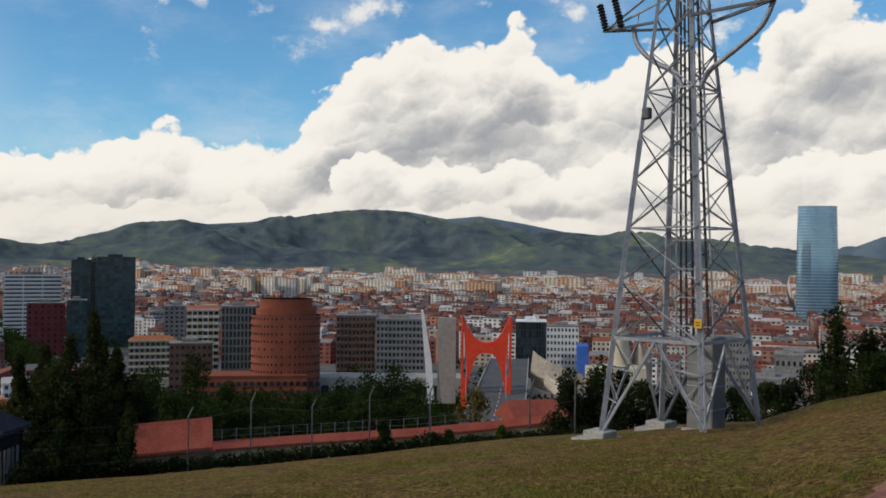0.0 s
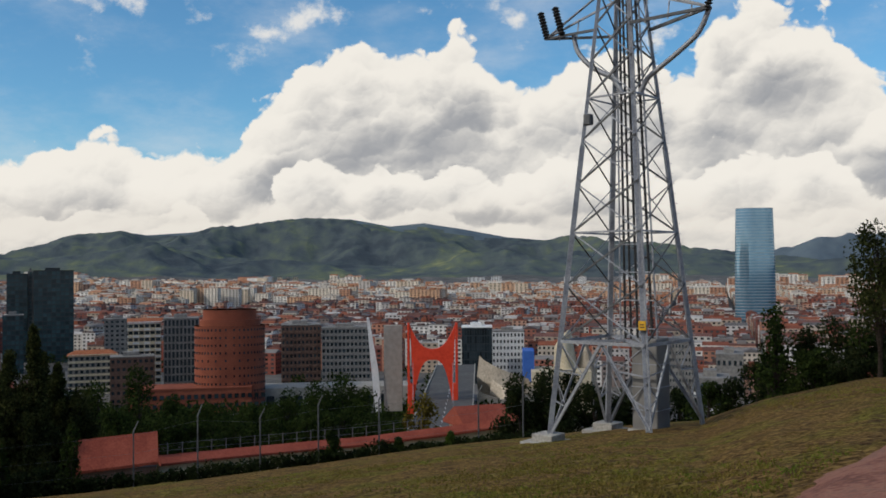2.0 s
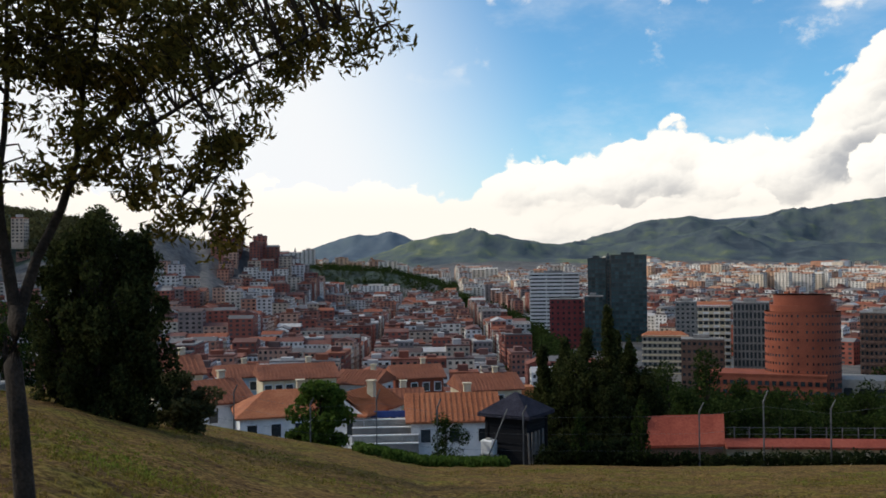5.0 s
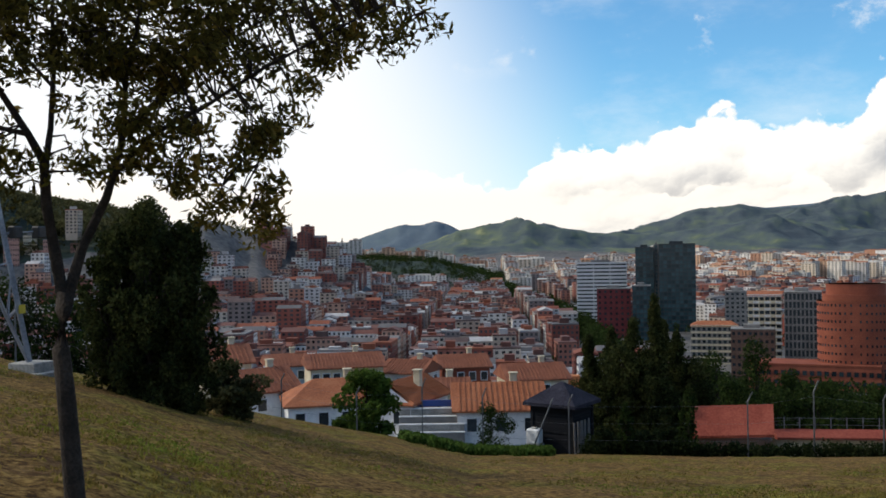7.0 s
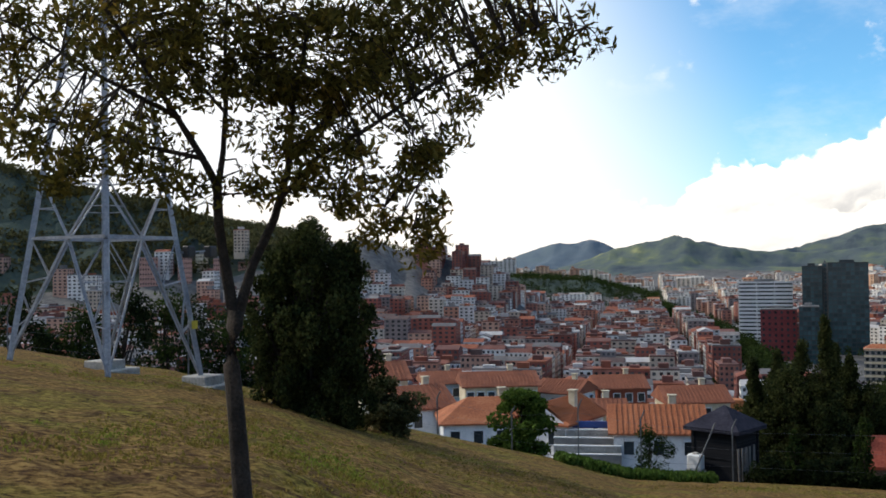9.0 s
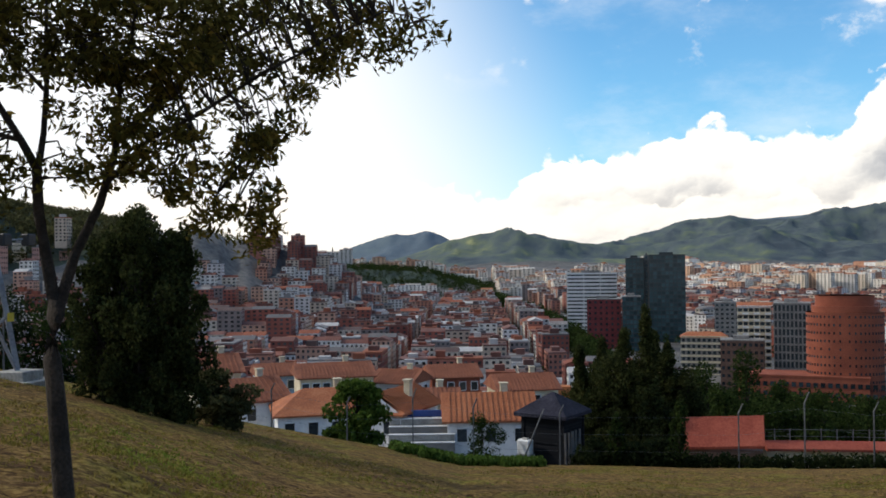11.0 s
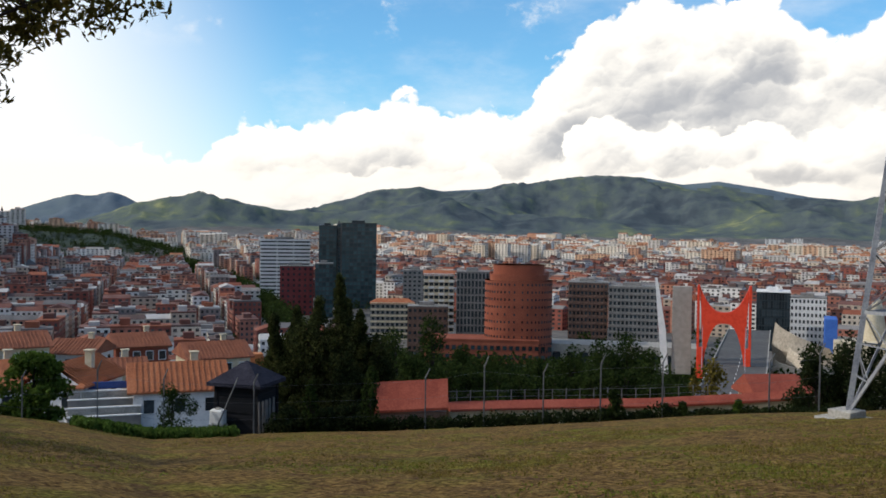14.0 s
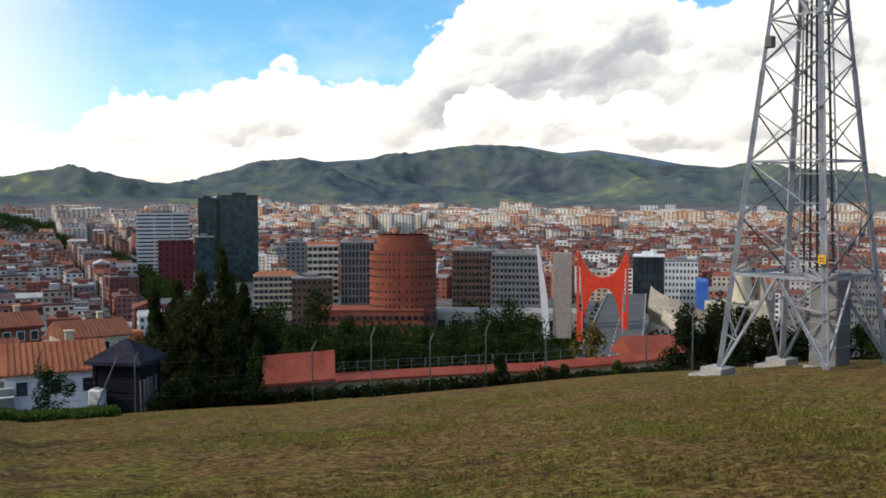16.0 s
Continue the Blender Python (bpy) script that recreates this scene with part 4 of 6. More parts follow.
for k, (az, top, w) in enumerate([(-68.5, 0.4, 2.2), (-66.4, -0.6, 2.0), (-63.4, -1.6, 2.0), (-61.0, -0.2, 2.0), (-58.9, -1.0, 2.2), (-57.0, -1.4, 2.2), (-55.2, -2.0, 2.2), (-53.6, -2.6, 2.2), (-65.0, -2.8, 2.0), (-70.5, 0.6, 2.4)]):
    tree("evergreen_bush", az, 52 + k % 3, top, w, DARKLEAF if k % 2 else HEDGE, "tall dark evergreen bush behind the pylon", 150 + k, "round", 0.19, 2400, 1.0, 0.12, 0.0, "bush")

for k, (az, d, top, w, mat) in enumerate([(-30.7, 48.8, -9.2, 1.25, HEDGE), (-4.7, 48.2, -9.5, 0.5, HEDGE), (-0.8, 48.2, -9.9, 0.35, HEDGE), (-19.2, 48.2, -8.4, 0.5, HEDGE), (-22.8, 48.2, -9.2, 0.4, HEDGE), (2.3, 48.2, -9.6, 0.3, BRIGHTLEAF), (-24.0, 48.6, -10.6, 0.9, DARKLEAF), (-21.6, 48.6, -10.7, 0.9, DARKLEAF), (-20.4, 48.6, -10.5, 0.9, DARKLEAF)]):
    tree("shrub", az, d, top, w, mat, "leafy shrub growing along the wire fence", 200 + k, "tall" if w < 0.6 else "round", 0.13, 1400, 0.3, 0.04, 0.0, "shrub", "shrubs along the fence")


def hedge():
    rng = random.Random(3)
    spots = []
    az = -25.0
    while az < 7.5:
        d = 48.4
        h = 0.68 + 0.25 * noise.noise(Vector((az * 0.7, 0, 0)))
        if az < -14:
            h += 0.12
        if -18.8 < az < -14.2:
            h = 0.66
        if az > -1:
            h *= 0.6
        for k in range(5):
            q = polar(az + rng.uniform(-.3, .3), d + rng.uniform(-0.5, 0.6))
            spots.append(((q.x, q.y, ground_z(q.x, q.y) + h * rng.uniform(0.2, 0.9)), np.array([0.4, 0.4, h * 0.5]), 44))
        az += 0.27
    leaf_mesh("hedge", spots, 0.15, DARKLEAF, None, "low unkempt hedge along the fence line", seed=9, kind="stuff")
    bpy.data.objects["hedge"]["category"] = "hedge"
    spots = []
    for k in range(420):
        az = rng.uniform(-36, -27.2)
        d = 46.4 + rng.uniform(-2.4, 1.6) - 2.2 * max(0, (-36 - az) / 6)
        q = polar(az, d)
        spots.append(((q.x, q.y, ground_z(q.x, q.y) + 0.15), np.array([0.3, 0.3, 0.28]), 40))
    leaf_mesh("tall_grass", spots, 0.18, LUSH, None, "lush tall green grass and weeds along the fence", droop=-2.5, seed=10, kind="stuff")
    bpy.data.objects["tall_grass"]["category"] = "grass"
    # tufts over the mown slope
    spots = []
    for k in range(30000):
        az = rng.uniform(-70, 36)
        d = 6 + 36 * rng.random() ** 1.7
        q = polar(az, d)
        if noise.noise(Vector((q.x * 0.16, q.y * 0.16, 5))) + rng.uniform(-.35, .35) < 0.14:
            continue
        if 19 < az and d < 47 and az > along(PATH_EDGE, d) - 1:
            continue
        spots.append(((q.x, q.y, ground_z(q.x, q.y) + 0.03), np.array([0.13, 0.13, 0.02]) * (0.6 + d / 30), 9))
    leaf_mesh("grass_tufts", spots, 0.05, thin_leaf(material("tuft_grass", [(0.17, 0.115, 0.04), (0.17, 0.14, 0.033), (0.125, 0.17, 0.026)], scale=0.22, rough=0.9, random_by="island", spread=0.4, spec=0.05)), None, "tufts of fresh green grass on the mown slope", droop=-2.0, seed=12, kind="stuff")
    bpy.data.objects["grass_tufts"]["category"] = "grass"


hedge()


# ---- buildings ----
def box_mesh(name, x0, y0, z0, x1, y1, z1, bevel=0.0):
    bm = box(bmesh.new(), x0, y0, z0, x1, y1, z1, bevel)
    me = bpy.data.meshes.new(name)
    bm.to_mesh(me)
    bm.free()
    return me


def piece(name, mesh, parent, m, mat):
    if not mesh.materials:
        mesh.materials.append(mat)
    ob = new(name, mesh)
    ob.parent = parent
    ob.matrix_basis = m
    return ob


def gable(bm, x0, y0, x1, y1, z, h, over=0.4, along_x=True, hip=0.0):
    """A pitched roof with some thickness."""
    x0, x1, y0, y1 = x0 - over, x1 + over, y0 - over, y1 + over
    if along_x:
        ym = (y0 + y1) / 2
        ridge = [(x0 + hip, ym, z + h), (x1 - hip, ym, z + h)]
        base = [(x0, y0, z), (x1, y0, z), (x1, y1, z), (x0, y1, z)]
    else:
        xm = (x0 + x1) / 2
        ridge = [(xm, y0 + hip, z + h), (xm, y1 - hip, z + h)]
        base = [(x0, y1, z), (x0, y0, z), (x1, y0, z), (x1, y1, z)]
    lo = [bm.verts.new((a, b, c - 0.18)) for a, b, c in base]
    hi = [bm.verts.new(p) for p in base]
    r = [bm.verts.new(p) for p in ridge]
    bm.faces.new(lo[::-1])
    for i in range(4):
        bm.faces.new((lo[i], lo[(i + 1) % 4], hi[(i + 1) % 4], hi[i]))
    bm.faces.new((hi[0], hi[1], r[1], r[0]))
    bm.faces.new((hi[2], hi[3], r[0], r[1]))
    bm.faces.new((hi[1], hi[2], r[1]))
    bm.faces.new((hi[3], hi[0], r[0]))


def block(name, az0, az1, d, top_el, bottom, depth, wall, label, floors, cols, turn=0.0, roof="flat", roof_mat=None, roof_h=3.0, win=(0.55, 0.5), pane=None, bands=None, sides=True, balcony=None):
    """A building seen between two azimuths; windows are set into the camera side and one flank."""
    az = (az0 + az1) / 2
    w = d * radians(az1 - az0)
    top = rise(d, top_el)
    h = top - bottom
    root = empty(name, facing(az, d + depth / 2 if not turn else d, bottom, turn), label, "building")
    bm = bmesh.new()
    box(bm, -w / 2, -depth / 2, -2, w / 2, depth / 2, h)
    part("wall", bm, wall, root)
    bm = bmesh.new()
    if roof == "flat":
        box(bm, -w / 2 - 0.25, -depth / 2 - 0.25, h, w / 2 + 0.25, depth / 2 + 0.25, h + 0.7)
        box(bm, -w * 0.22, -depth * 0.2, h + 0.7, w * 0.16, depth * 0.25, h + 2.8)
    else:
        gable(bm, -w / 2, -depth / 2, w / 2, depth / 2, h, roof_h, 0.6, roof != "end", hip=w * 0.16 if roof == "hip" else 0.0)
    part("roof", bm, roof_mat or GREYWALL, root)
    if roof != "flat":
        for k in range(2):
            bm = bmesh.new()
            box(bm, -w * 0.25 + k * w * 0.4, 0.6, h + roof_h * 0.3, -w * 0.25 + k * w * 0.4 + 0.9, 1.5, h + roof_h + 0.9, 0.05)
            part("chimney", bm, CREAM, root)
    if cols:
        fw, fh = w / cols, h / floors
        me = box_mesh("pane", -fw * win[0] / 2, -0.12, -fh * win[1] / 2, fw * win[0] / 2, 0.1, fh * win[1] / 2)
        for i in range(floors):
            for j in range(cols):
                piece("window", me, root, pose(-w / 2 + (j + 0.5) * fw, -depth / 2, (i + 0.52) * fh), pane or PANE)
        if sides:
            for sx in (-1, 1):
                nside = max(2, int(depth / fw))
                fd = depth / nside
                ms = box_mesh("pane", -0.1, -fd * win[0] / 2, -fh * win[1] / 2, 0.1, fd * win[0] / 2, fh * win[1] / 2)
                for i in range(floors):
                    for j in range(nside):
                        piece("window", ms, root, pose(sx * (w / 2 + 0.02), -depth / 2 + (j + 0.5) * fd, (i + 0.52) * fh), pane or PANE)
        if bands:
            mb = box_mesh("band", -w / 2 - 0.15, -0.35, -fh * 0.16, w / 2 + 0.15, 0.1, fh * 0.16)
            for i in range(floors + 1):
                piece("floor_band", mb, root, pose(0, -depth / 2, i * fh), bands)
        if balcony:
            mb = box_mesh("balcony", -fw * 0.42, -1.2, -fh * 0.12, fw * 0.42, 0.05, fh * 0.18)
            for i in range(1, floors):
                for j in range(0, cols, 2):
                    piece("balcony", mb, root, pose(-w / 2 + (j + 0.5) * fw, -depth / 2, i * fh), balcony)
    return root


G = -78.0
block("office_slab", -25.7, -22.8, 950, -1.0, G, 16, WHITEWALL, "long white office slab with dark ribbon windows", 17, 3, win=(0.94, 0.38), pane=PANE, bands=WHITEWALL)
block("glass_tower", -22.3, -21.25, 900, -0.15, G, 24, DARKGLASS, "dark glass high-rise tower with a fine grid", 22, 5, win=(0.86, 0.8), pane=TEALPANE, roof_mat=DARKGLASS)
block("glass_core", -21.25, -20.95, 905, 0.0, G, 20, GREYWALL, "grey service core between glass towers", 22, 1, win=(0.4, 0.8), pane=TEALPANE)
block("glass_tower", -20.95, -18.9, 885, 0.02, G, 26, DARKGLASS, "dark glass high-rise tower with a fine grid", 22, 9, win=(0.86, 0.8), pane=TEALPANE, roof_mat=DARKGLASS)
block("red_apartments", -24.55, -22.6, 820, -2.55, G, 18, CRIMSON, "deep red apartment block with square windows", 9, 6, win=(0.4, 0.45))
block("glass_annex", -22.5, -21.45, 800, -2.4, G, 18, DARKGLASS, "lower teal glass annex in front of the dark tower", 12, 5, win=(0.86, 0.78), pane=TEALPANE, roof_mat=GREYWALL)
block("apartment_block", -19.2, -16.6, 650, -4.7, G, 16, GREYWALL, "grey apartment block with orange tiled roof", 6, 9, roof="hip", roof_mat=TILES, bands=CREAM)
block("apartment_tower", -17.3, -15.9, 740, -2.75, G, 18, GREYWALL, "pale grey apartment tower with small windows", 13, 5, win=(0.5, 0.45))
block("apartment_block", -16.05, -14.25, 620, -2.95, G, 18, CREAM, "cream apartment block with dark window ribbons and tiled roof", 11, 6, win=(0.8, 0.5), roof="gable", roof_mat=TILES, roof_h=2.5, bands=WHITEWALL, balcony=CREAM)
block("apartment_block", -17.0, -14.6, 590, -4.9, G, 16, BROWNWALL, "brown brick lower apartment block", 6, 8, win=(0.55, 0.4))
block("office_block", -14.1, -12.15, 610, -2.8, G, 20, GREYWALL, "grey office block with tall vertical fins", 10, 9, win=(0.6, 0.75), pane=DARKGLASS)
block("brick_block", -7.45, -5.15, 650, -3.3, G, 22, BROWNWALL, "dark red-brown brick apartment block", 9, 10, win=(0.5, 0.45), balcony=BROWNWALL)
block("grey_apartments", -5.1, -2.25, 645, -3.5, G, 22, GREYWALL, "grey apartment block with rows of balconies", 9, 12, win=(0.6, 0.5), bands=GREYWALL)
block("glass_office", 3.2, 5.0, 650, -3.55, G, 24, DARKGLASS, "black glass office block with pale frame", 7, 12, win=(0.8, 0.85), roof_mat=WHITEWALL)
block("white_block", 5.0, 6.9, 690, -3.8, G, 22, WHITEWALL, "white apartment block with even windows", 7, 9, win=(0.5, 0.5))
block("grey_block", 17.9, 19.4, 430, -5.1, G, 20, GREYWALL, "plain grey concrete block", 6, 5, win=(0.5, 0.3))
block("white_terrace", 16.6, 18.6, 330, -6.5, G, 16, GREYWALL, "pale grey terraced block with deep balconies", 8, 5, win=(0.75, 0.5), balcony=WHITEWALL)
block("grey_apartments", 14.9, 16.7, 560, -4.4, G, 20, GREYWALL, "grey apartment block with rows of windows", 9, 10, win=(0.5, 0.45))
for k, a in enumerate((-8.55, -8.1, -7.65, -7.2, -6.75)):
    block("apartment_tower", a, a + 0.3, 2700, -0.45 - 0.04 * (k % 2), -50, 16, GREYWALL if k % 2 else CREAM, "distant slim apartment tower in a row", 12, 3, win=(0.5, 0.5), sides=False)
for a0, a1, d, e in ((13.5, 13.9, 2300, -0.1), (12.6, 13.3, 2400, -0.5), (3.6, 4.6, 2500, -0.55), (5.0, 5.6, 2500, -0.5), (9.3, 9.8, 2200, -0.55), (10.1, 10.6, 2200, -0.55)):
    block("apartment_tower", a0, a1, d, e, -60, 18, WHITEWALL, "distant white apartment tower", 12, 4, win=(0.5, 0.45), sides=False)

for k, (a0, a1, e, d) in enumerate(((-60.3, -59.3, 0.9, 980), (-59.1, -58.4, 1.1, 1000), (-58.2, -57.4, 0.95, 985), (-57.2, -56.5, 1.05, 1010), (-56.2, -55.4, 0.8, 990), (-54.8, -54.1, 0.6, 1020), (-53.4, -52.8, 0.4, 1040))):
    block("brick_slab_block", a0, a1, d, e, -50, 16, PINKBRICK if k != 3 else CREAM, "red brick apartment slab below the wooded hill", 14, 7, win=(0.45, 0.4), sides=False)


def church():
    root = empty("church", facing(-39.6, 2060, land(-39.6, 2060)), "distant church tower with a pointed dark spire", "church")
    bm = bmesh.new()
    box(bm, -4, -4, -5, 4, 4, 30)
    part("tower", bm, GREYWALL, root)
    bm = bmesh.new()
    bmesh.ops.create_cone(bm, segments=8, radius1=4.6, radius2=0.2, depth=22, cap_ends=True, matrix=Matrix.Translation((0, 0, 41)))
    part("spire", bm, SLATE, root)


church()


def brick_drum():
    d, az = 560, -10.4
    root = empty("drum_building", facing(az, d, G), "tall rounded red brick building with rows of small windows", "building")
    top = rise(d, -3.2) - G
    rr = d * radians(4.0) / 2

    def loft(bm, rx, ry, z0, z1, seg=56, power=2.6):
        ring = []
        for z in (z0, z1):
            ring.append([bm.verts.new((rx * math.copysign(abs(math.cos(a)) ** (2 / power), math.cos(a)), ry * math.copysign(abs(math.sin(a)) ** (2 / power), math.sin(a)), z)) for a in (6.2832 * i / seg for i in range(seg))])
        for i in range(seg):
            j = (i + 1) % seg
            bm.faces.new((ring[0][i], ring[0][j], ring[1][j], ring[1][i]))
        bm.faces.new(ring[1])

    bm = bmesh.new()
    loft(bm, rr, rr * 0.8, -2, top)
    part("wall", bm, BRICKRED, root)
    bm = bmesh.new()
    loft(bm, rr * 0.86, rr * 0.69, top, top + 3.5)
    loft(bm, rr * 0.76, rr * 0.61, top + 3.5, top + 9)
    drum = part("roof_drum", bm, BRICKRED, root, "set-back brick crown")
    for z, s, t in ((top + 9, 0.77, 0.5), (top, 1.006, 0.8), (top * 0.62, 1.005, 0.5), (top * 0.3, 1.005, 0.5)):
        bm = bmesh.new()
        loft(bm, rr * s, rr * s * 0.8, z - t, z)
        part("cornice", bm, BRICKRED, root)
    me = box_mesh("pane", -0.42, -0.08, -0.65, 0.42, 0.4, 0.65)
    floors = 11
    for i in range(floors):
        for k in range(26):
            a = math.pi + math.pi * (k + 0.5) / 26
            p = 2.6
            x = rr * math.copysign(abs(math.cos(a)) ** (2 / p), math.cos(a))
            y = rr * 0.8 * math.copysign(abs(math.sin(a)) ** (2 / p), math.sin(a))
            if i in (0, 6) and k % 2:
                continue
            piece("window", me, root, pose(x, y, (i + 0.55) * top / floors, 0, 0, math.degrees(math.atan2(y / 0.64, x)) + 90), PANE)
    bm = bmesh.new()
    box(bm, -rr - 34, -rr * 0.9, -2, rr * 0.6, 6, 13)
    box(bm, -rr - 34.3, -rr * 0.9 - 0.3, 13, rr * 0.6 + .3, 6.3, 13.8)
    pod = part("podium", bm, BRICKRED, root, "long curved brick podium with openings")
    mp = box_mesh("opening", -1.1, -0.35, -1.2, 1.1, 0.3, 1.2)
    for i in range(2):
        for k in range(20):
            piece("opening", mp, pod, pose(-rr - 31 + k * 3.6, -rr * 0.9, 4 + i * 5), PANE)


brick_drum()


def glass_landmark():
    """Tall tapering tower on a rounded triangular plan."""
    d, az = 1300, 20.05
    root = empty("glass_skyscraper", facing(az, d, G, 12), "tall blue glass skyscraper with softly tapering corners", "building")
    h = rise(d, 3.25) - G
    w = d * radians(1.95) / 2

    def ring(z, s):
        out = []
        for k in range(36):
            a = 6.2832 * k / 36 - math.pi / 2
            r = w * s * (1.0 - 0.13 * math.cos(3 * (a + math.pi / 2)))
            out.append((r * math.cos(a) * 1.06, r * math.sin(a), z))
        return out

    scale = lambda z: 1.04 - 0.10 * (z / h) ** 1.6
    me = None
    for i in range(40):
        z0, z1 = h * i / 40, h * (i + 0.78) / 40
        bm = bmesh.new()
        a = [bm.verts.new(p) for p in ring(z0, scale(z0))]
        b = [bm.verts.new(p) for p in ring(z1, scale(z1))]
        for k in range(36):
            bm.faces.new((a[k], a[(k + 1) % 36], b[(k + 1) % 36], b[k]))
        part("glass_storey", bm, TOWERGLASS, root, smooth=True)
        bm = bmesh.new()
        a = [bm.verts.new(p) for p in ring(z1, scale(z1) * 1.006)]
        b = [bm.verts.new(p) for p in ring(h * (i + 1) / 40, scale(z1) * 1.006)]
        for k in range(36):
            bm.faces.new((a[k], a[(k + 1) % 36], b[(k + 1) % 36], b[k]))
        bm.faces.new(b)
        part("floor_band", bm, STEEL, root)


glass_landmark()


def bridge():
    """Portal of red steel over the roadway, with the white fin and slab at its head."""
    d = 430
    zdeck = rise(d, -7.75)
    root = empty("red_bridge_portal", facing(1.45, d, zdeck), "bright red steel arch portal straddling a bridge road", "bridge portal")
    h = rise(d, -3.3) - zdeck
    w = d * radians(2.95)
    t = 3.4
    # outline of one half, mirrored
    bm = bmesh.new()
    n = 18
    front, back = [], []
    outer, inner = [], []
    for k in range(n + 1):
        u = k / n
        zz = h * u
        # outer edge nearly upright; inner edge sweeps to the crosspiece
        outer.append((w / 2 - 0.02 * w * u, zz))
    cx = 0.0
    low, high = h * 0.53, h * 0.67
    under = [(x, low - (low - 0.0) * (abs(x) / (w / 2 - 2.6)) ** 3.2) for x in np.linspace(-(w / 2 - 2.6), w / 2 - 2.6, 33)]
    over = [(x, high + (h - high) * (abs(x) / (w / 2 - 0.9)) ** 2.4) for x in np.linspace(-(w / 2 - 0.9), w / 2 - 0.9, 33)]
    for y in (-t / 2, t / 2):
        front.append([bm.verts.new((x, y, z)) for x, z in under])
        back.append([bm.verts.new((x, y, z)) for x, z in over])
    for i in range(32):
        bm.faces.new((front[0][i], front[0][i + 1], back[0][i + 1], back[0][i]))
        bm.faces.new((front[1][i + 1], front[1][i], back[1][i], back[1][i + 1]))
        bm.faces.new((front[0][i + 1], front[0][i], front[1][i], front[1][i + 1]))
        bm.faces.new((back[0][i], back[0][i + 1], back[1][i + 1], back[1][i]))
    bm.faces.new((front[0][0], back[0][0], back[1][0], front[1][0]))
    bm.faces.new((front[0][-1], front[1][-1], back[1][-1], back[0][-1]))
    part("crosspiece", bm, ARCHRED, root)
    for s in (-1, 1):
        bm = bmesh.new()
        x0, x1 = sorted((s * (w / 2 - 2.7), s * (w / 2 + 0.15)))
        box(bm, x0, -t / 2 - 0.4, -6, x1, t / 2 + 0.4, h * 0.22, 0.2)
        x0, x1 = sorted((s * (w / 2 - 0.9), s * (w / 2 + 0.15)))
        box(bm, x0, -t / 2 - 0.4, h * 0.22, x1, t / 2 + 0.4, h + 0.6, 0.15)
        part("pillar", bm, ARCHRED, root)
        for q in range(2):
            bm = bmesh.new()
            bar(bm, (s * (w / 2 - 2.2), 0, h * 0.55 - q), (s * (w / 2 - 2.6), -18 - q * 9, 0.5), 0.08)
            part("stay_cable", bm, STEEL, root)
    # white fin and slab
    fin = empty("bridge_head_sculpture", facing(-1.45, 440, rise(440, -7.6)), "tall pale concrete slab with a slanted white fin", "monument")
    hh = rise(440, -3.34) - rise(440, -7.6)
    bm = bmesh.new()
    ww = 440 * radians(1.1)
    box(bm, 0, -2, -6, ww, 2, hh, 0.15)
    part("slab", bm, PALECONC, fin, "upright pale concrete slab")
    bm = bmesh.new()
    lean = 440 * radians(-0.98)
    q = [(lean - 0.2, hh * 1.11), (lean + 0.9, hh * 1.11), (-2.6, hh * 0.4), (-1.2, -6), (-4.0, -6)]
    a = [bm.verts.new((x, -3.2, z)) for x, z in q]
    b = [bm.verts.new((x, -1.2, z)) for x, z in q]
    bm.faces.new(a)
    bm.faces.new(b[::-1])
    for i in range(5):
        j = (i + 1) % 5
        bm.faces.new((a[j], a[i], b[i], b[j]))
    part("fin", bm, WHITEWALL, fin, "slanted white concrete fin")
    # roadway
    bm = bmesh.new()
    deck = empty("bridge_deck", facing(1.45, 300, zdeck), "grey asphalt bridge roadway with pale parapets", "bridge")
    zt = lambda y: -0.012 * abs(y - 130)
    ys = list(range(0, 300, 15))
    prev = None
    half = 11.5
    for y in ys:
        cx = 0.05 * y
        row = [bm.verts.new((cx + s * half, y, z)) for s, z in ((-1, -1.4), (-1, 0), (1, 0), (1, -1.4))]
        if prev:
            for i in range(4):
                bm.faces.new((prev[i], prev[(i + 1) % 4], row[(i + 1) % 4], row[i]))
        prev = row
    part("roadway", bm, ASPHALT, deck)
    for s in (-1, 1):
        bm = bmesh.new()
        for k in range(len(ys) - 1):
            bar(bm, (0.05 * ys[k] + s * half, ys[k], 0.3), (0.05 * ys[k + 1] + s * half, ys[k + 1], 0.3), 0.35)
        part("parapet", bm, CONCRETE, deck)
    for k in range(22):
        bm = bmesh.new()
        y = 6 + k * 12
        box(bm, 0.05 * y - 0.12, y, 0.006, 0.05 * y + 0.12, y + 5, 0.02)
        part("lane_mark", bm, WHITEWALL, deck)
    for y in (40, 120, 200, 270):
        bm = bmesh.new()
        box(bm, 0.05 * y - 6, y - 2, -20, 0.05 * y + 6, y + 2, -1.4)
        part("pier", bm, CONCRETE, deck)


bridge()


